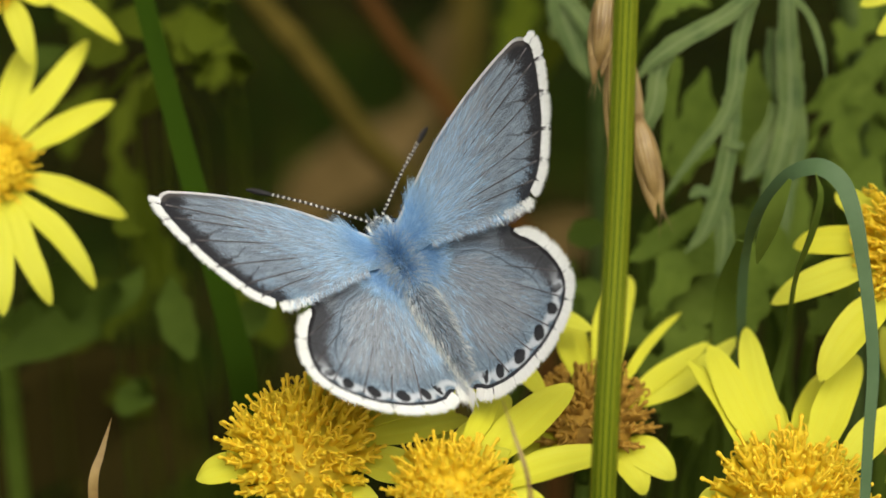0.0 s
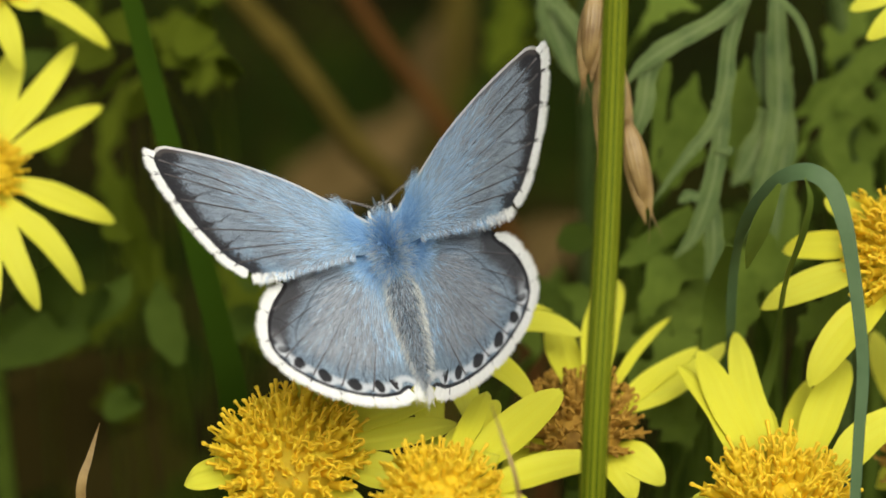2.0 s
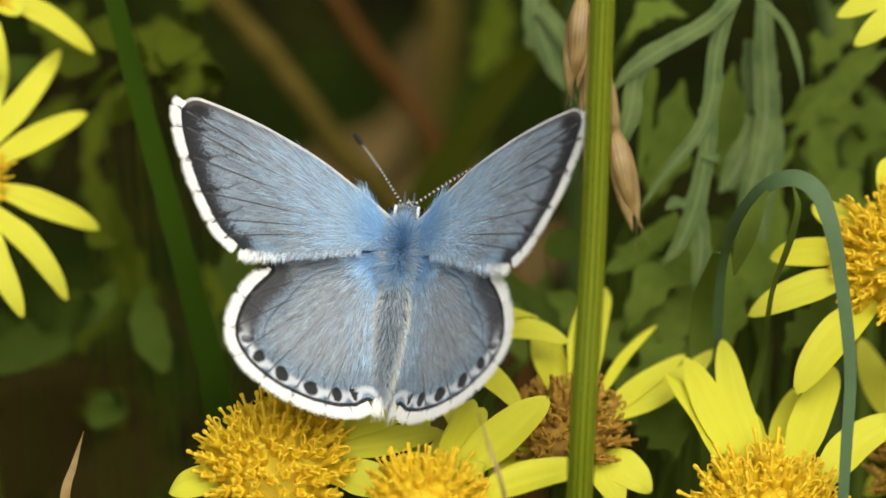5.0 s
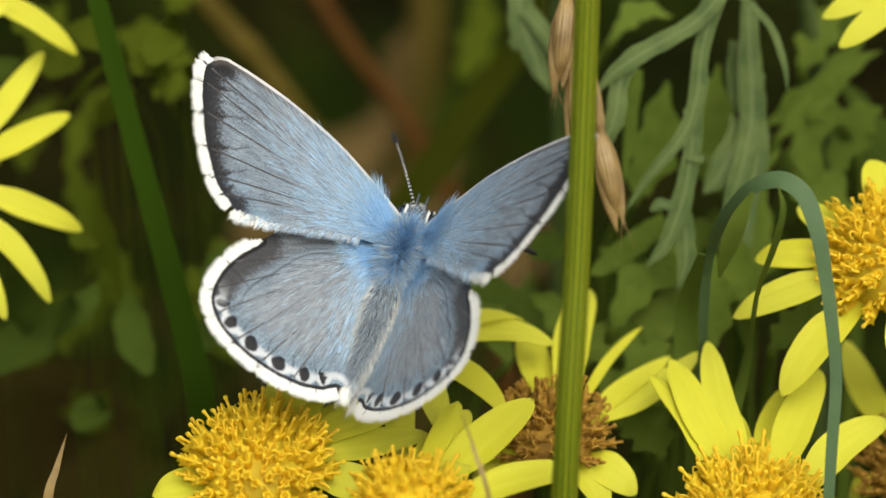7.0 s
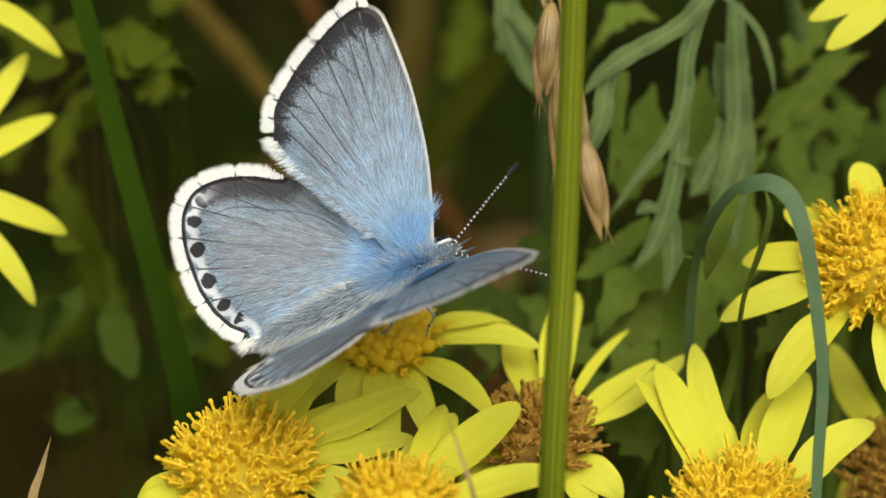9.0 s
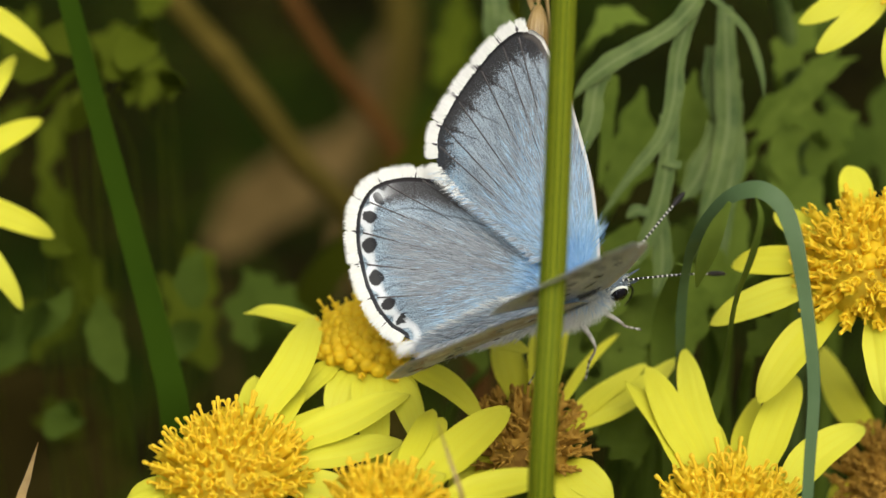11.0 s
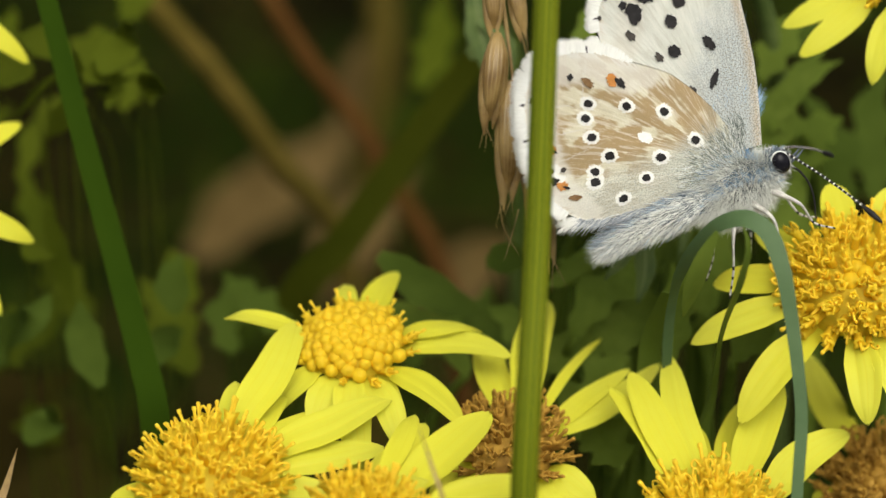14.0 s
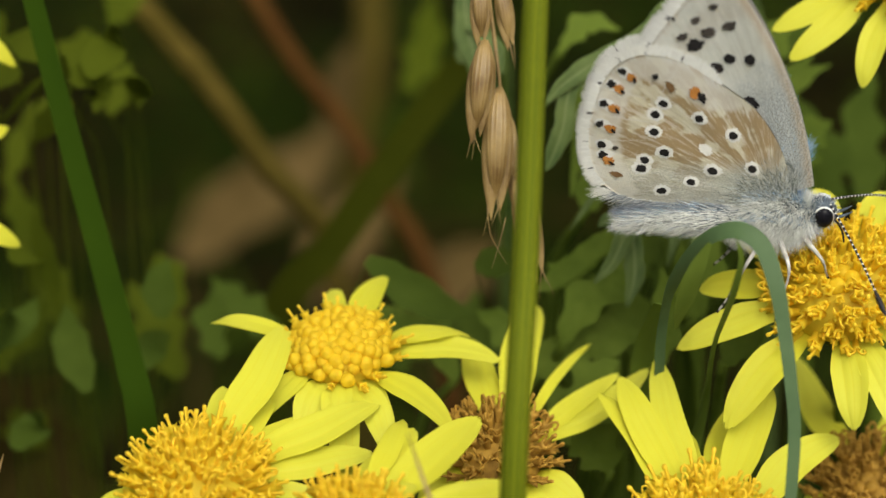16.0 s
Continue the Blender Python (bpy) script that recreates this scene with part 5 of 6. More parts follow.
def fringe_mesh(hind, side, seed):
    """White scale hairs along the outer margin in tufts between the vein ends, with dark checks on the forewing."""
    rng = random.Random(seed)
    pts = WINGS[hind][6]
    mid = Vector((-6, 5, 0)) if hind else Vector((-2, 9, 0))
    items = []
    for i in range(len(pts) - 1):
        p, q = Vector((*pts[i], 0)), Vector((*pts[i + 1], 0))
        t = (q - p).normalized()
        out = Vector((-t.y, t.x, 0))
        if out.dot(p - mid) < 0:
            out = -out
        for n in range(46):
            s = rng.random()
            c = p.lerp(q, s) - out * rng.uniform(.04, .16)
            al = (i + s) / (len(pts) - 1)
            v = abs(math.sin(al * math.pi * (8 if hind else 7)))
            check = v < (.11 if hind else .26) and .04 < al < .92
            if hind and check and rng.random() < .35:
                continue
            mi = 1 if check and rng.random() < (.5 if hind else .85 - .5 * al) else 0
            d = out + t * rng.uniform(-.14, .14) + Vector((0, 0, rng.uniform(-.06, .06)))
            ln = rng.choice((.58, .66, .74, .78, .92)) * rng.uniform(.92, 1.06) * (.86 + .14 * min(1, v * 2.2)) * (.62 if mi else 1) * min(1, .4 + i / 6)
            x, y = c.x, c.y
            items.append(((x, side * y, camber(x, y, hind) + rng.uniform(-.05, .05)), (d.x, side * d.y, d.z), ln, rng.uniform(.07, .11), mi, (0, 0, 0)))
    # soft hairs along the inner margin, white near the outer corner and blue-grey towards the root
    ol = outline(HIND if hind else FORE)
    first = int(MARGIN[hind][1] * len(ol)) + (0 if hind else 2)
    for n, (x, y) in enumerate(ol[first:-6]):
        near = 1 - n / (len(ol) - first)
        for _ in range(30):
            c = Vector((x + rng.uniform(-.2, .35), y + rng.uniform(-.2, .2), 0))
            if hind:  # a pale beard that covers the body's side
                d = Vector((-1, rng.uniform(-.7, .15), rng.uniform(-.12, .06)))
                mi = 0 if near > .9 else rng.choice((3, 4, 4, 4, 4))
            else:
                d = Vector((-1, rng.uniform(-.3, .5), rng.uniform(-.04, .06)))
                mi = 0 if rng.random() < near * 2.6 - 1.5 else rng.choice((2, 4, 4))
            items.append(((c.x, side * c.y, camber(c.x, c.y, hind) + (rng.uniform(-.06, .06) if hind else rng.uniform(.0, .05))), (d.x, side * d.y, d.z), rng.uniform(.4, .9) * (1.5 if hind else 1), .04, mi, (0, 0, 0)))
    return hairs(items, [M_FRINGE, M_FRINGE_DARK, M_WING_HAIR, M_FUR_WHITE, M_HIND_HAIR], True)


def lying_hair(x, y, dx, dy, ln, hind, side, lift, rng):
    """Root, direction and bend of a hair that keeps to the wing's curve at a given height over it."""
    n = math.hypot(dx, dy)
    ex, ey = x + dx / n * ln, y + dy / n * ln
    z0, z1 = camber(x, y, hind) + math.copysign(.045, lift), camber(ex, ey, hind) + lift * rng.uniform(.6, 1.4)
    return (x, side * y, z0), (ex - x, side * (ey - y), z1 - z0)


def wing_hair_mesh(hind, side, seed):
    """Long pale hairs lying over the inner part of the upper side, thinning out towards the bare front band and the margin."""
    rng = random.Random(seed)
    outer, costa = WINGS[hind][6], WINGS[hind][8]
    rim = np.array(WINGS[hind][0][-WINGS[hind][1]:])
    turn_, reach_ = np.unwrap(np.arctan2(rim[:, 1], rim[:, 0])), np.hypot(*rim.T)
    items = []
    for _ in range(12500 if hind else 10000):
        a = rng.uniform(radians(92), radians(186)) if hind else rng.uniform(radians(72), radians(138))
        r = (rng.random() ** .62) * 13.0 + .5 if hind else (rng.random() ** .8) * 13.0 + .5
        x, y = r * math.cos(a), r * math.sin(a)
        to_edge, to_front = np.hypot(*(outer - (x, y)).T).min(), np.hypot(*(costa - (x, y)).T).min()
        if hind and (to_edge < 2.6 + rng.random() * 1.6 or to_front < 2.5 + rng.random() * .8 and r > 3 or r > 8 and y < -.4):
            continue
        if not hind and (to_edge < 4.4 + 4.0 * rng.random() or to_front < .8 * rng.random()):
            continue
        ln = rng.uniform(.7, 1.9) if hind else rng.uniform(.8, 1.9)
        if r + ln > np.interp(a, turn_, reach_) - .4:
            continue
        p, d = lying_hair(x, y, math.cos(a) + rng.uniform(-.26, .26), math.sin(a) + rng.uniform(-.26, .26), ln, hind, side, .12, rng)
        grey = rng.random() < (min(.95, .30 + y / 5) if hind else min(.85, .1 + r * .06))
        items.append((p, d, ln, rng.uniform(.024, .042), 2 if grey else (0 if rng.random() < .75 else 1), (0, 0, 0)))
    # tufts of longer hair at the root
    for _ in range(1700):
        a = rng.uniform(radians(92), radians(200)) if hind else rng.uniform(radians(55), radians(130))
        r = rng.uniform(0, 3.0)
        ln = rng.uniform(.8, 2.1)
        p, d = lying_hair(r * math.cos(a), r * math.sin(a), math.cos(a) + rng.uniform(-.4, .4), math.sin(a) + rng.uniform(-.4, .4), ln, hind, side, .35, rng)
        items.append((p, d, ln, .045, rng.choice((0, 3, 3) if r < 1.9 else (0, 0, 1)), (0, 0, 0)))
    return hairs(items, [M_WING_HAIR, M_FUR_PALE, M_HIND_HAIR, M_FUR], True)


def root_hair_mesh(hind, side, seed):
    """Grey-white down over the root of the wing's underside."""
    rng = random.Random(seed)
    items = []
    for _ in range(2600):
        a = rng.uniform(radians(60), radians(190)) if hind else rng.uniform(radians(80), radians(115))
        r = rng.betavariate(1, 2.0) * (4.6 if hind else 4.0)
        ln = rng.uniform(.3, .75)
        p, d = lying_hair(r * math.cos(a), r * math.sin(a) - 1.4, math.cos(a) - .3 + rng.uniform(-.4, .4), math.sin(a) + rng.uniform(-.4, .4), ln, hind, side, -.16, rng)
        items.append((p, d, ln, .03, rng.choice((0, 0, 2, 2, 2)), (0, 0, 0)))
    return hairs(items, [M_FUR_WHITE, M_FUR_PALE, M_DUST], True)


# underside spots: place in the wing's plan, size, ring, with an orange mark beside
SPOTS = {
    True: [(-8.3, 7.6), (-8.8, 6.7), (-8.8, 5.3), (-8.0, 3.6), (-9.3, 2.9), (-9.5, 2.2), (-5.8, 6.5), (-3.4, 5.2), (-1.9, 2.5), (-4.6, 2.2), (-6.0, 1.2), (-8.0, 0.4)],
    False: [(0.35, 11.3), (-0.9, 11.8), (-1.95, 11.4), (-2.85, 10.2), (-3.05, 8.1)],
}
LONG_SPOTS = [(-0.55, 8.0, .62, .30, 2.0), (-0.75, 5.4, .66, .26, 1.0)]  # place, half sizes and turn
GREY_SPOTS = [(-4.2, 8.0), (-2.5, 5.1), (-5.8, 10.0)]
EDGE_BLACK = [(-10.8, 9.8), (-11.5, 8.8), (-11.9, 7.3), (-12.1, 5.7), (-11.9, 4.0), (-11.8, 3.2)]
EDGE_ORANGE = [(-10.2, 9.3), (-10.95, 8.4), (-11.2, 6.9), (-11.4, 5.3), (-11.0, 3.7), (-11.4, 2.7)]
M_DUSKY = plain_material("dusky_brown_marking", (0.030, 0.027, 0.024), (0.085, 0.072, 0.06), 0.7, 2500, 0.1)
M_UMBER = plain_material("umber_lunule", (0.12, 0.065, 0.025), (0.22, 0.13, 0.06), 0.7, 2500, 0.1)


def spot_mesh(hind, side, seed):
    rng = random.Random(seed)
    verts, faces, index = [], [], []

    def disc(x, y, rx, ry, turn, lift, mi, n=26, rough=.16):
        o = len(verts)
        for j in range(n):
            a = 2 * math.pi * j / n
            r = 1 + rng.uniform(-rough, rough)
            px, py = rx * r * math.cos(a), ry * r * math.sin(a)
            qx, qy = x + px * math.cos(turn) - py * math.sin(turn), y + px * math.sin(turn) + py * math.cos(turn)
            verts.append((qx, side * qy, camber(qx, qy, hind) - lift))
        f = tuple(range(o, o + n))
        faces.append(f if side < 0 else f[::-1])
        index.append(mi)

    for x, y in SPOTS[hind]:
        r = (.27 if hind else .36) * rng.uniform(.9, 1.12)
        turn = math.atan2(y, x)
        if hind:
            disc(x, y, r * 2.25, r * 1.9, turn, .07, 1, 60, .16)
        disc(x, y, r * 1.25, r * 1.02, turn + rng.uniform(-.5, .5), .14, 0)
    if hind:
        disc(-5.2, 3.9, .55, .36, 2.4, .07, 1, 50, .2)
        for k, ((bx, by), (ox, oy)) in enumerate(zip(EDGE_BLACK, EDGE_ORANGE)):
            bx, by, ox, oy = bx * 1.035, by * 1.035, ox * 1.035, oy * 1.035
            turn = math.atan2(by, bx)
            disc(bx * .985, by * .985, .62, .44, turn, .06, 1, 50, .14)
            disc(bx, by, .30, .28, turn + .4, .14, 0, 20, .3)
            if k != 4:
                disc(ox, oy, .42, .30, turn, .12, 2, 26, .24)
                disc(ox + .22, oy - .20, .26, .10, turn - .5, .14, 0, 16, .3)
            else:
                disc(ox, oy, .22, .18, turn, .12, 3, 16, .3)
        disc(-9.0, 9.8, .24, .22, 2.3, .14, 0, 20, .3)
        disc(-7.9, 9.0, .50, .26, 2.2, .13, 4, 22, .3)
        disc(-6.25, 8.6, .48, .36, 2.1, .12, 2, 26, .3)
        disc(-5.75, 8.2, .42, .26, 2.0, .14, 0, 20, .3)
        disc(-11.2, 1.7, .40, .18, 2.8, .13, 4, 18, .3)
    else:
        for x, y, a_, b_, turn in LONG_SPOTS:
            disc(x, y, a_, b_, turn, .14, 0, 30, .22)
        for x, y in GREY_SPOTS:
            disc(x, y, .42, .26, 2.0, .13, 3, 22, .3)
        # two rows of dusky marks inside the margin, and checks at its edge
        for x, y, a_, b_, mi in ((-0.1, 14.3, .32, .46, 3), (-1.6, 14.3, .34, .50, 3), (-2.75, 13.7, .38, .54, 0), (-4.0, 12.5, .48, .54, 0), (-5.2, 11.4, .58, .50, 0), (-0.7, 16.1, .20, .30, 3), (-2.1, 15.5, .20, .30, 3), (-3.3, 14.6, .22, .30, 3), (-4.5, 13.4, .24, .28, 0), (-5.85, 12.2, .26, .28, 0)):
            disc(x, y, a_ * rng.uniform(1.1, 1.35), b_ * rng.uniform(1.0, 1.2), math.atan2(y, x), .13, mi, 22, .26)
        outer = WINGS[False][6]
        for k in range(1, 7):
            p = outer[int(k / 7 * (len(outer) - 1))]
            disc(p[0] * .985, p[1] * .985, .20, .13, math.atan2(p[1], p[0]), .12, 3, 16, .3)
    return mesh_of("spots", verts, faces, [M_BLACK, M_PALE, M_ORANGE, M_DUSKY, M_UMBER], index, smooth=False)


def vein_mesh(hind, side, k):
    """One raised vein of the upper side, from the middle of the wing to its margin."""
    outer = WINGS[hind][6]
    p = outer[min(len(outer) - 1, int(k / (8 if hind else 7) * (len(outer) - 1)))]
    path = []
    for i in range(13):
        s = (.44 if not hind else .62) + (.53 if not hind else .34) * i / 12
        bow = .5 * math.sin(s * math.pi) * (k - 3.5) / 3.5
        x, y = p[0] * s + bow * .3, p[1] * s - bow * .3
        path.append(Vector((x, side * y, camber(x, y, hind) + .05)))
    v, f, _ = tube_data(path, [.026 + .036 * i / 12 for i in range(13)], 5)
    return mesh_of("vein", v, f, M_FRINGE_DARK)


def ellipsoid_data(c, r, n=20, m=14):
    verts, faces = [], []
    for j in range(m + 1):
        a = math.pi * j / m
        for k in range(n):
            b = 2 * math.pi * k / n
            verts.append((c[0] + r[0] * math.cos(a), c[1] + r[1] * math.sin(a) * math.cos(b), c[2] + r[2] * math.sin(a) * math.sin(b)))
    for j in range(m):
        for k in range(n):
            p, q = j * n + k, j * n + (k + 1) % n
            faces.append((p, q, q + n, p + n))
    return verts, faces


def fur_on(c, r, count, seed, length, back, mats, pick, width=.07, keep=None):
    """Hairs over an ellipsoid, combed towards the tail."""
    rng = random.Random(seed)
    items = []
    for _ in range(count):
        v = Vector([rng.gauss(0, 1) for _ in range(3)]).normalized()
        if keep and not keep(v):
            continue
        p = Vector((c[0] + v.x * r[0], c[1] + v.y * r[1], c[2] + v.z * r[2]))
        nrm = Vector((v.x / r[0], v.y / r[1], v.z / r[2])).normalized()
        d = nrm + Vector((-back, 0, 0)) + Vector([rng.uniform(-.3, .3) for _ in range(3)])
        items.append((p - nrm * .1, d, rng.uniform(.6, 1.2) * length, width * rng.uniform(.7, 1.2), pick(v, rng), (-.2 * length, 0, -.05)))
    return hairs(items, mats)


BUTTERFLY = thing("butterfly", "blue butterfly with white-fringed wings and buff spotted undersides", "butterfly")
v_, f_ = ellipsoid_data((1.2, 0, -.2), (3.0, 1.05, 2.0))
part("thorax", mesh_of("thorax", v_, f_, M_SKIN), BUTTERFLY)
part("thorax_hair", fur_on((1.2, 0, -.2), (2.9, 1.0, 1.9), 15000, 3, 1.35, .3, [M_FUR, M_FUR_PALE, M_FUR_WHITE], lambda v, g: 2 if v.z < .75 + g.uniform(-.2, .2) or v.x > .7 or abs(v.y) > .36 + g.uniform(-.1, .1) else (1 if v.z < .55 + g.uniform(-.25, .25) or g.random() < .35 else 0), .032), BUTTERFLY, label="dense blue hair on the back, whitish below")
BACK_HAIR = {}
for sd_ in (1, -1):
    BACK_HAIR[sd_] = part("back_hair", fur_on((1.2, 0, .2), (2.7, 1.6, 1.6), 7500, 4 + sd_, 1.5, .2, [M_FUR, M_FUR_PALE], lambda v, g: 0 if g.random() < .75 else 1, .045, lambda v: v.z > .25 and -.1 < v.y * sd_ < .85), BUTTERFLY, label="fluffy blue hair on the back")
ab_path = spline([(-.8, 0, -.1), (-3.8, 0, 0), (-5.6, 0, -.1), (-7.6, 0, -.3), (-9.4, 0, -.55)], 18)
ab_r = [1.0, 1.15, 1.25, 1.3, 1.28, 1.25, 1.2, 1.15, 1.1, 1.05, 1.0, .96, .92, .86, .8, .7, .58, .4, .12]
v_, f_, uv_ = tube_data(ab_path, [r * (.94 + .06 * abs(math.sin(i * 1.6))) for i, r in enumerate(ab_r)], 16)
part("abdomen", mesh_of("abdomen", v_, f_, M_SKIN, uvs={"place": uv_}), BUTTERFLY, label="ringed blue-grey abdomen")


def abdomen_hair():
    rng = random.Random(9)
    items = []
    for _ in range(8000):
        s = rng.random()
        i = min(17, int(s * 18))
        c, r = ab_path[i].lerp(ab_path[i + 1], s * 18 - i), ab_r[i]
        a = rng.uniform(0, 6.28)
        nrm = Vector((0, math.cos(a), math.sin(a)))
        d = nrm * .45 + Vector((-1.1, 0, 0)) + Vector([rng.uniform(-.3, .3) for _ in range(3)])
        mi = 2 if nrm.z < rng.uniform(.55, .9) and rng.random() < .85 else rng.choice((1, 3, 3, 3))
        items.append((c + nrm * (r - .05), d, rng.uniform(.6, 1.4), .034, mi, (0, 0, 0)))
    return hairs(items, [M_FUR, M_FUR_PALE, M_FUR_WHITE, M_HIND_HAIR])


part("abdomen_hair", abdomen_hair(), BUTTERFLY)
v_, f_ = ellipsoid_data((4.4, 0, .30), (1.15, 1.15, 1.1))
part("head", mesh_of("head", v_, f_, M_SKIN), BUTTERFLY)
part("head_hair", fur_on((4.4, 0, .30), (1.05, 1.05, 1.0), 1100, 6, .6, -.2, [M_FUR_PALE, M_FUR_WHITE, M_FUR, M_BLACK], lambda v, g: 3 if g.random() < .45 else (1 if v.z < .3 or g.random() < .6 else 0), .04, lambda v: abs(v.y) < .78), BUTTERFLY)
for sd_ in (1, -1):
    v_, f_ = ellipsoid_data((4.55, sd_ * .78, .40), (.66, .50, .82), 18, 12)
    part("eye_rim", mesh_of("eye_rim", [(4.55 + (x - 4.55) * 1.12, sd_ * .82 + (y - sd_ * .78) * .5, .40 + (z - .40) * 1.07) for x, y, z in v_], f_, M_FUR_WHITE), BUTTERFLY, label="white ring of scales round the eye")
    part("eye", mesh_of("eye", [(x, y + sd_ * .10, z) for x, y, z in v_], f_, M_EYE), BUTTERFLY, label="large glossy black eye")
    # palps
    part("palp", tube("palp", [(5.1, sd_ * .3, -.05), (5.9, sd_ * .32, .15), (6.6, sd_ * .35, .55)], [.11, .12, .03], M_SKIN, 6, 8), BUTTERFLY)


def antenna_mesh():
    """A banded feeler, black and white by turns, with a slim black club. It starts at its socket and runs along x."""
    verts, faces, index = [], [], []
    n = 92
    path, rr = [], []
    for i in range(n + 1):
        s = i / n
        path.append(Vector((9.6 * s, 0, .5 * math.sin(s * 2.6))))
        rr.append(.085 + (.13 * math.sin(min(1, (s - .80) / .20) * math.pi) ** .8 if s > .80 else 0))
    v, f, _ = tube_data(path, rr, 8)
    for k, q in enumerate(f):
        ring = k // 8
        index.append(0 if ring > n * .8 or ring % 4 > 0 else 1)
    return mesh_of("antenna", v, f, [M_BLACK, M_PALE], index)


ANT = {}
for nm_, sd_ in (("left", 1), ("right", -1)):
    ANT[nm_] = part("antenna", antenna_mesh(), BUTTERFLY, label="thin feeler banded black and white with a dark club")

LEG_PLAN = (((3.2, 1.0, -1.2), (4.6, 1.9, -2.6), (5.2, 1.6, -4.4), (6.4, 1.9, -5.3)), ((1.6, 1.2, -1.4), (2.2, 3.0, -2.6), (1.8, 3.3, -4.8), (1.4, 3.9, -6.4)), ((0.4, 1.1, -1.4), (-.8, 2.4, -2.8), (-1.6, 2.4, -5.0), (-2.6, 2.8, -6.6)))


def leg_mesh(points):
    path = spline(points, 26)
    rr = [.24 - .15 * min(1, i / 11) if i < 20 else .075 for i in range(27)]
    v, f, _ = tube_data(path, rr, 7)
    index = [1 if (k // 7) > 15 and (k // 7) % 3 == 1 else 0 for k in range(len(f))]
    return mesh_of("leg", v, f, [M_LEG, M_BLACK], index)


for sd_ in (1, -1):
    for p_ in LEG_PLAN:
        part("leg", leg_mesh([(x, sd_ * y, z) for x, y, z in p_]), BUTTERFLY, label="slender pale leg banded dark at the foot")
part("proboscis", tube("proboscis", [(5.3, 0, -.3), (5.8, 0, -.9), (6.2, 0, -2.2), (6.1, 0, -3.6), (5.8, 0, -4.6)], [.09, .085, .07, .06, .04], M_BLACK, 6, 16), BUTTERFLY)

WING = {}
for nm_, hind_, sd_ in (("left_fore", False, 1), ("right_fore", False, -1), ("left_hind", True, 1), ("right_hind", True, -1)):
    w_ = part("hindwing" if hind_ else "forewing", wing_mesh(hind_, sd_), BUTTERFLY, label=("rounded blue hindwing with dark marginal spots" if hind_ else "pointed blue forewing with a dark border"))
    part("fringe", fringe_mesh(hind_, sd_, 21 + sd_), w_, label="white hair fringe")
    part("wing_hair", wing_hair_mesh(hind_, sd_, 31 + sd_), w_)
    part("root_hair", root_hair_mesh(hind_, sd_, 71 + sd_), w_, label="grey-white down at the wing root")
    part("marking", spot_mesh(hind_, sd_, 51), w_, label="black spots ringed white with orange marks")
    for k_ in range(1, 7):
        part("vein", vein_mesh(hind_, sd_, k_), w_)
    WING[nm_] = w_


# ---- motions ----
FORE_ROOT, HIND_ROOT = (2.40, 0.97, 1.02), (1.24, 1.01, 0.52)


def wing_pose(root, side, raised, swept, twisted):
    """A wing at its root: raised from level, swept forwards or back and twisted, in degrees."""
    x, y, z = root
    shut = min(1, max(0, (raised - 70) / 20))  # the hinges ride up and in as the wings close
    y, z = y * (1 - .7 * shut), z + 1.2 * shut
    return Matrix.Translation((x * MM, side * y * MM, z * MM)) @ Matrix.Rotation(side * radians(raised), 4, "X") @ Matrix.Rotation(radians(twisted), 4, "Y") @ Matrix.Rotation(side * radians(swept), 4, "Z")


def tuft_pose(side, raised):
    """The hair on one half of the back, pressed in between the wings as they close."""
    shut = min(1, max(0, (raised - 66) / 22))
    return Matrix.Translation((0, 0, -1.6 * shut * MM)) @ Matrix.Rotation(side * radians(30 * shut), 4, "X")


def antenna_pose(side, out, up):
    return Matrix.Translation((5.0 * MM, side * .32 * MM, 1.1 * MM)) @ Matrix.Rotation(side * radians(out), 4, "Z") @ Matrix.Rotation(-radians(up), 4, "Y")


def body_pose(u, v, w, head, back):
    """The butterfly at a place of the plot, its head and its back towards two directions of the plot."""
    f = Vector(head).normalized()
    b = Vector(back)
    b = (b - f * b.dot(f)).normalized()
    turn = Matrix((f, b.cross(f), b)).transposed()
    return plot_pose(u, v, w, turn)


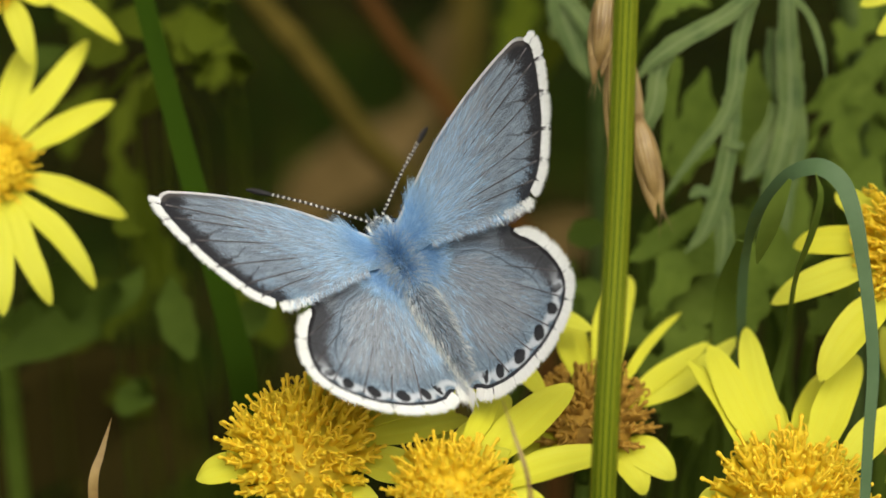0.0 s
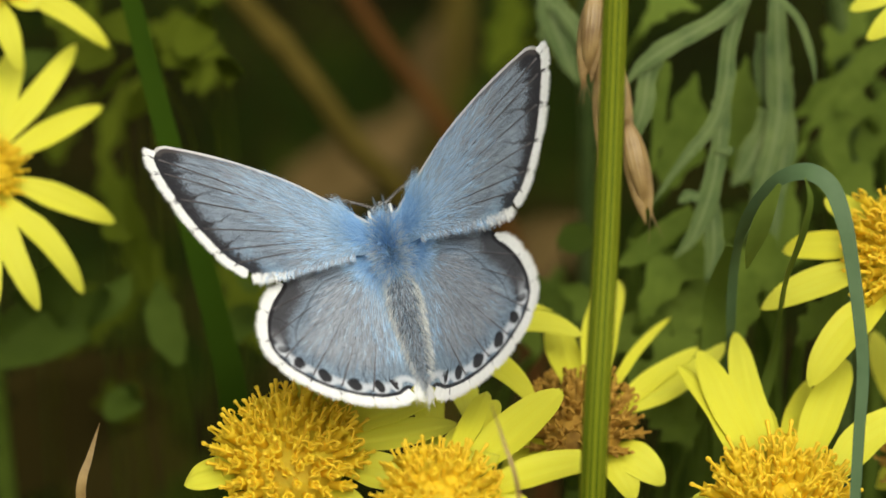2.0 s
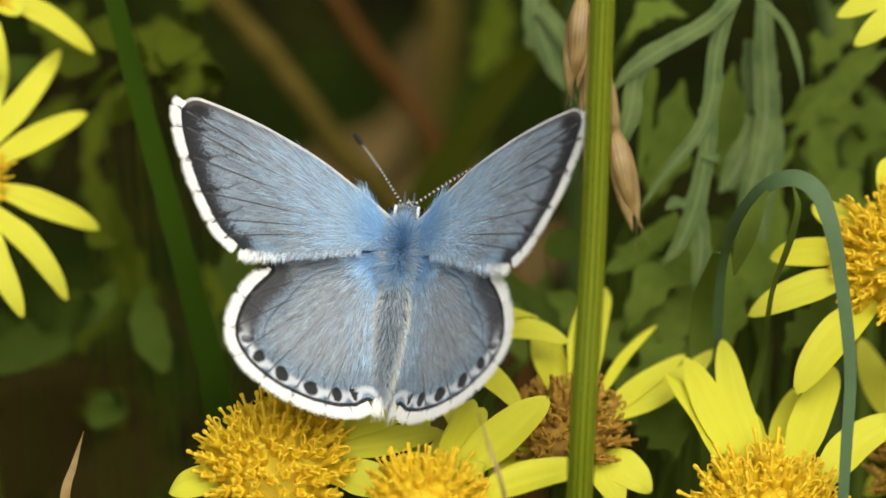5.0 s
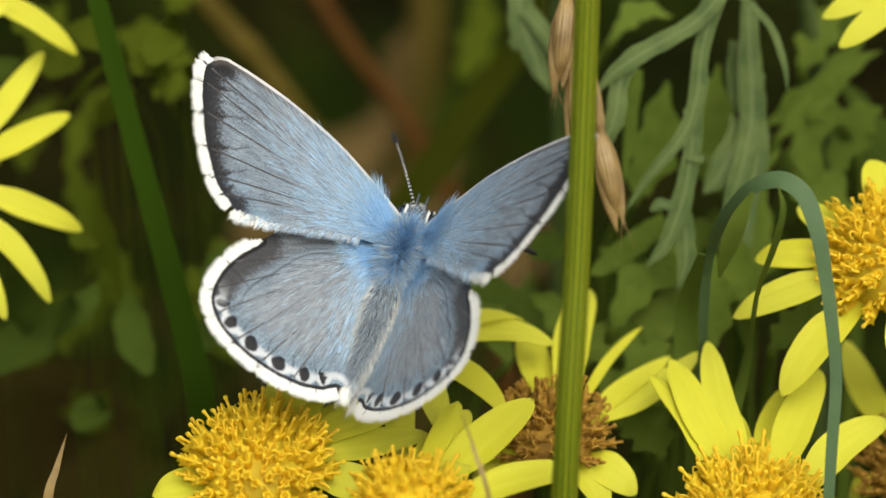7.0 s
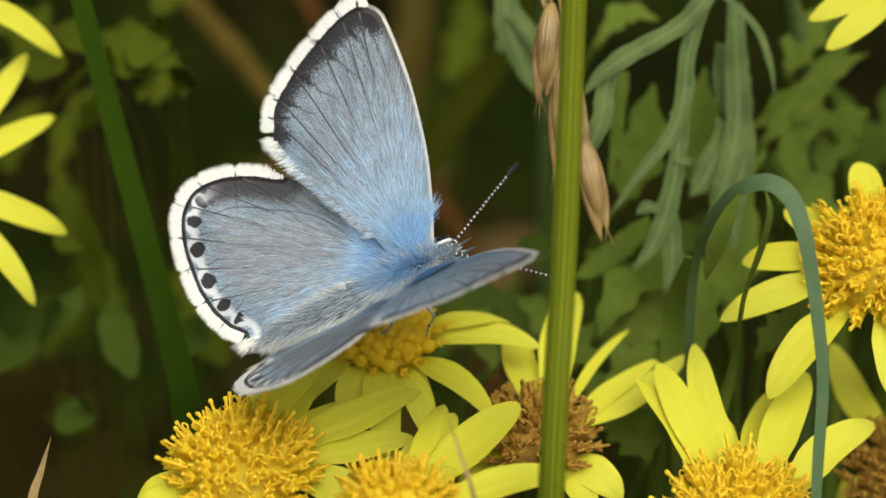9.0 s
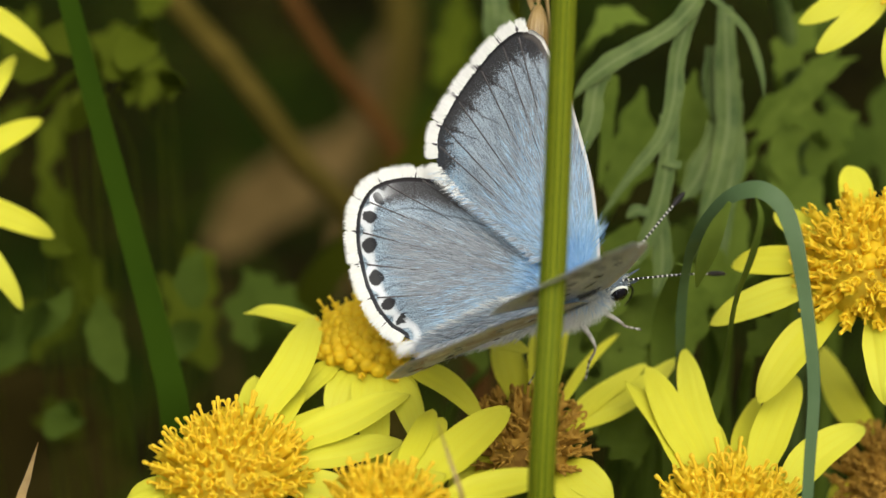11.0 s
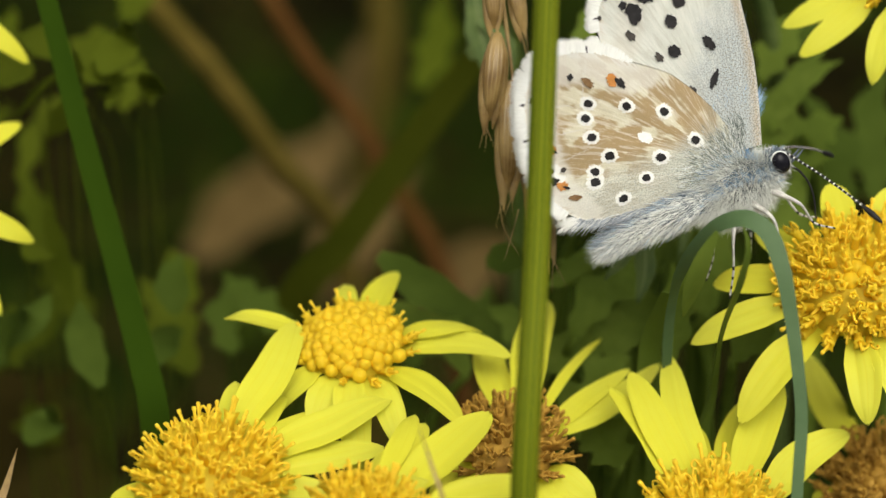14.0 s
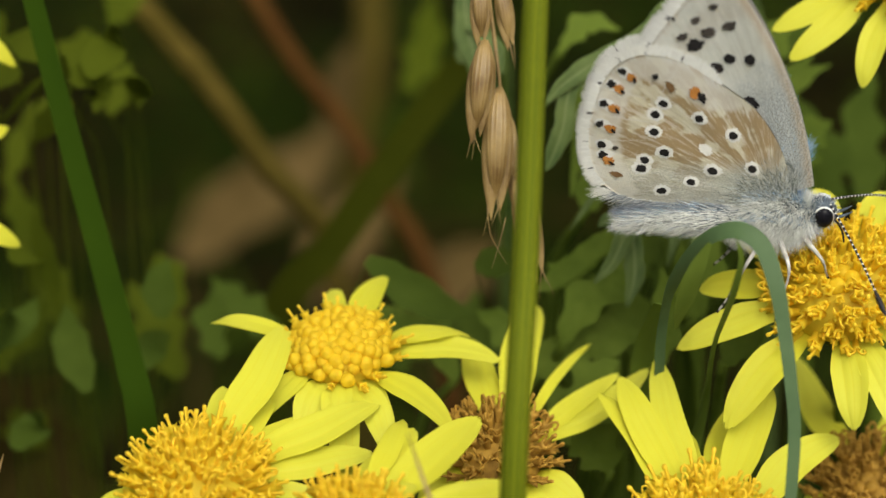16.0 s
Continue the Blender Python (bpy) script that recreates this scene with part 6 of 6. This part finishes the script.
def motions():
    # place, head and back of the butterfly
    walk(BUTTERFLY, [(t, body_pose(*p, h, b)) for t, p, h, b in (
        (0, (-5.25, -2.99, 0.86), (-0.443, 0.677, -0.588), (-0.185, 0.573, 0.798)),
        (0.5, (-5.60, -3.21, 0.80), (-0.393, 0.684, -0.614), (-0.223, 0.577, 0.786)),
        (1, (-5.20, -2.90, 0.83), (-0.275, 0.758, -0.592), (-0.206, 0.555, 0.806)),
        (1.5, (-5.05, -2.73, 0.88), (-0.229, 0.789, -0.571), (-0.225, 0.527, 0.819)),
        (2, (-5.38, -1.97, 0.87), (-0.211, 0.742, -0.637), (-0.248, 0.590, 0.769)),
        (2.5, (-5.18, -1.72, 0.91), (-0.225, 0.758, -0.612), (-0.256, 0.560, 0.788)),
        (3, (-5.23, -2.06, 0.91), (-0.215, 0.747, -0.629), (-0.226, 0.589, 0.776)),
        (3.5, (-5.23, -2.07, 0.94), (-0.195, 0.758, -0.623), (-0.178, 0.597, 0.782)),
        (4, (-4.99, -2.30, 0.98), (0.016, 0.804, -0.595), (-0.107, 0.593, 0.798)),
        (4.2, (-4.63, -2.25, 0.98), (0.099, 0.838, -0.537), (-0.094, 0.545, 0.833)),
        (6.3, (-4.05, -1.29, 1.02), (0.103, 0.785, -0.611), (0.162, 0.592, 0.789)),
        (6.5, (-3.98, -1.40, 1.02), (0.111, 0.790, -0.603), (0.172, 0.582, 0.795)),
        (7, (-3.42, -1.55, 0.93), (0.300, 0.777, -0.553), (0.170, 0.526, 0.833)),
        (7.5, (-3.71, -1.34, 1.11), (0.624, 0.685, -0.376), (0.151, 0.367, 0.918)),
        (8, (-3.14, -1.53, 0.93), (0.835, 0.504, -0.223), (0.073, 0.300, 0.951)),
        (8.5, (-2.61, -2.11, 1.01), (0.884, 0.418, -0.209), (0.060, 0.342, 0.938)),
        (9, (-2.83, -2.14, 1.05), (0.901, 0.410, -0.140), (0.050, 0.224, 0.973)),
        (9.2, (-1.59, -2.44, 1.07), (0.958, 0.257, -0.131), (0.121, 0.055, 0.991)),
        (11.3, (9.97, -3.36, -0.17), (0.941, 0.302, -0.149), (-0.000, 0.444, 0.896)),
        (11.5, (10.03, -3.21, -0.17), (0.936, 0.303, -0.180), (0.016, 0.473, 0.881)),
        (12, (10.33, -2.71, -0.28), (0.868, 0.353, -0.350), (-0.209, 0.898, 0.387)),
        (12.5, (11.45, -0.83, -0.29), (0.662, 0.733, -0.157), (-0.575, 0.630, 0.522)),
        (13, (14.21, 0.29, -0.22), (0.647, 0.755, -0.106), (-0.757, 0.653, 0.031)),
        (13.5, (19.65, 3.88, 0.02), (0.856, 0.516, -0.030), (-0.498, 0.839, 0.218)),
        (14, (22.45, 4.85, 0.08), (0.915, 0.396, -0.082), (-0.362, 0.893, 0.267)),
        (14.5, (24.03, 4.24, -0.11), (0.962, 0.256, -0.098), (-0.200, 0.901, 0.386)),
        (15, (24.90, 4.19, -0.16), (0.989, 0.146, -0.000), (-0.120, 0.816, 0.565)),
        (15.5, (24.72, 4.14, -0.16), (0.989, 0.144, -0.016), (-0.111, 0.825, 0.554)),
        (16, (25.80, 3.53, -0.24), (0.997, -0.011, 0.070), (-0.034, 0.797, 0.603)),
    )])
    # each wing: raised, swept and twisted
    for key, root, side, rows in (
            ("left_fore", FORE_ROOT, 1, ((0, 45.4, -10.1, -1.7), (0.5, 49.1, -6.7, -1.4), (1, 47.7, -7.1, -1.2), (1.5, 50.4, -7.9, 0.2), (2, 49.9, -6.2, -0.7), (2.5, 49.9, -7.5, -0.8), (3, 48.2, -7.2, -0.8), (3.5, 46.3, -6.7, -0.6), (4, 41.8, -6.4, 0.9), (4.2, 41.1, -7.1, 0.9), (6.3, 30.1, -6.6, 0.1), (6.5, 30.1, -7.1, 0.1), (7, 27.2, -8.7, 0.8), (7.5, 20.3, -7.6, 1.4), (8, 34.1, -4.3, 0.8), (8.5, 34.0, -8.3, 0.9), (9, 28.9, -9.8, 1.5), (9.2, 22.1, -9.6, 1.9), (11.3, 41.9, 0.6, -0.0), (11.5, 45.7, 1.3, -0.0), (12, 52.6, -5.6, 2.3), (12.5, 86.3, -2.7, 0.8), (13, 90.4, 4.2, 0.0), (13.5, 90.4, -8.1, 0.0), (14, 90.4, -6.6, 0.0), (14.5, 90.4, 1.9, 0.0), (15, 90.4, 9.1, 0.0), (15.5, 90.4, 10.2, 0.0), (16, 90.4, 20.2, 0.0))),
            ("left_hind", HIND_ROOT, 1, ((0, 44.3, 1.4, -1.1), (0.5, 47.7, 4.4, -0.7), (1, 46.2, 4.3, -0.5), (1.5, 48.5, 3.0, 0.5), (2, 48.1, 4.2, -0.1), (2.5, 48.0, 2.8, -0.3), (3, 46.4, 3.0, -0.3), (3.5, 44.5, 2.9, -0.0), (4, 40.4, 4.4, 1.5), (4.2, 39.3, 5.2, 1.5), (6.3, 28.6, 5.0, 0.6), (6.5, 28.5, 4.8, 0.6), (7, 24.9, 5.4, 1.1), (7.5, 18.3, 6.2, 1.7), (8, 31.9, 8.4, 0.8), (8.5, 32.0, 5.9, 0.9), (9, 26.8, 4.9, 1.4), (9.2, 20.1, 3.9, 1.9), (11.3, 39.8, 4.9, 0.2), (11.5, 43.6, 4.9, 0.2), (12, 50.3, 3.1, 2.8), (12.5, 84.7, -9.0, 1.1), (13, 90.2, 2.8, 0.0), (13.5, 90.2, -7.9, 0.0), (14, 90.2, -2.6, 0.0), (14.5, 90.2, 1.0, 0.0), (15, 90.2, 0.4, 0.0), (15.5, 90.2, 0.5, 0.0), (16, 90.2, -1.6, 0.0))),
            ("right_fore", FORE_ROOT, -1, ((0, 44.2, -2.8, 0.5), (0.5, 38.5, -5.5, -0.5), (1, 42.2, -4.7, -0.7), (1.5, 40.7, -5.2, -0.8), (2, 40.7, -4.1, -1.4), (2.5, 40.0, -2.5, -0.8), (3, 40.7, -3.5, -0.8), (3.5, 42.8, -4.0, -0.7), (4, 49.3, -5.7, -1.5), (4.2, 50.0, -6.3, -1.5), (6.3, 58.2, -4.1, -0.7), (6.5, 58.8, -4.6, -0.7), (7, 61.7, -5.6, -1.4), (7.5, 70.0, -10.6, -2.0), (8, 69.8, -13.7, -2.7), (8.5, 68.5, -10.3, -2.2), (9, 73.8, -12.4, -2.7), (9.2, 85.2, -8.4, -2.7), (11.3, 75.3, 1.1, -3.9), (11.5, 74.3, 1.2, -3.9), (12, 54.2, 5.1, -1.8), (12.5, 78.7, -1.1, 0.5), (13, 90.4, 4.2, 0.0), (13.5, 90.4, -8.1, 0.0), (14, 90.4, -6.6, 0.0), (14.5, 90.4, 2.0, 0.1), (15, 90.4, 9.1, 0.1), (15.5, 90.4, 10.0, 0.1), (16, 90.4, 20.2, 0.0))),
            ("right_hind", HIND_ROOT, -1, ((0, 42.0, 11.1, 0.6), (0.5, 36.3, 9.2, -0.2), (1, 40.1, 8.4, -0.4), (1.5, 38.7, 8.2, -0.5), (2, 38.7, 8.7, -1.2), (2.5, 38.1, 10.1, -0.5), (3, 38.8, 9.3, -0.5), (3.5, 40.6, 9.1, -0.5), (4, 47.5, 7.0, -1.2), (4.2, 48.4, 3.3, -1.2), (6.3, 56.5, 6.4, -0.5), (6.5, 57.1, 6.1, -0.5), (7, 59.7, 7.5, -1.2), (7.5, 67.4, 1.7, -1.9), (8, 67.7, 0.2, -2.5), (8.5, 66.4, 3.8, -2.0), (9, 71.9, 5.0, -2.5), (9.2, 83.0, 7.2, -2.6), (11.3, 73.1, 8.5, -3.7), (11.5, 72.2, 9.3, -3.7), (12, 50.5, 8.2, -1.9), (12.5, 76.4, -5.9, 0.4), (13, 90.2, 2.9, 0.1), (13.5, 90.2, -8.0, 0.0), (14, 90.2, -2.7, 0.0), (14.5, 90.2, 1.0, 0.5), (15, 90.2, 0.3, 0.6), (15.5, 90.2, 0.2, 0.6), (16, 90.2, -1.6, 0.4))),
    ):
        walk(WING[key], [(t, wing_pose(root, side, a, b, c)) for t, a, b, c in rows])
        if root is FORE_ROOT:
            walk(BACK_HAIR[side], [(t, tuft_pose(side, a)) for t, a, b, c in rows])
    # feelers: apart and up
    for key, side, rows in (
            ("left", 1, ((0, 47, 12), (0.5, 37, 2), (1.5, 29, -44), (3, 43, 0), (3.5, 43, -2), (4, 27, -22), (6.5, 37, -16), (7, 25, -24), (7.5, 23, -40), (8, 19, -62), (8.5, 13, -48), (9, 29, -26), (9.2, 15, -36), (11.5, 39, -6), (12, 15, 4), (12.5, 27, -12), (13, 11, 16), (13.5, 27, -18), (14, 51, -28), (14.5, 21, 12), (15, 35, -22), (16, 45, -28))),
            ("right", -1, ((0, 45, -10), (1.5, 15, -52), (2, 21, -42), (3, 39, -22), (3.5, 49, -6), (6.5, 31, -28), (7, 77, -22), (7.5, 63, -16), (8, 59, -32), (8.5, 39, -24), (9, 33, -26), (9.2, 49, -22), (11.5, -5, -32), (12, 85, 22), (12.5, 55, 6), (13, 67, 16), (13.5, 75, -30), (14, 67, -36), (14.5, 71, -14), (15, 67, 0), (16, 69, -20))),
    ):
        walk(ANT[key], [(t, antenna_pose(side, a, b)) for t, a, b in rows])
    # the head that the butterfly climbs on sinks under it, and so does the bent blade
    walk(F6, [(t, PLOT @ Matrix.Translation((a * MM, b * MM, 0))) for t, a, b in (
        (0, 0, 0), (12.0, 0, 0), (12.5, -.25, -.5), (13.0, 0, -.75), (13.5, -.05, -1.05), (14.0, -.15, -1.0), (14.5, -.35, -1.2), (15.0, -.4, -1.1), (16.0, -.4, -1.05))])
    walk(ARCH, [(t, PLOT @ Matrix.Translation((a * MM, b * MM, 0))) for t, a, b in (
        (0, 0, 0), (9.2, 0, 0), (11.5, .1, -.3), (12.0, .2, -.5), (12.5, 0, -1.2), (13.0, .1, -1.4), (13.5, .2, -1.8), (14.0, .3, -1.9), (14.5, .4, -2.0), (15.0, .5, -2.1), (16.0, .5, -2.4))])
    walk(HUSKS, [(t, PLOT @ Matrix.Translation((a * MM, b * MM, 0))) for t, a, b in (
        (0, 0, 0), (7.5, 0, 0), (8.5, -.8, -.6), (9.2, 0, -.4), (11.5, -.4, -.4), (13.0, -.9, -.9), (14.0, -2.0, -2.1), (15.0, -2.1, -2.3), (16.0, -2.1, -2.4))])


motions()
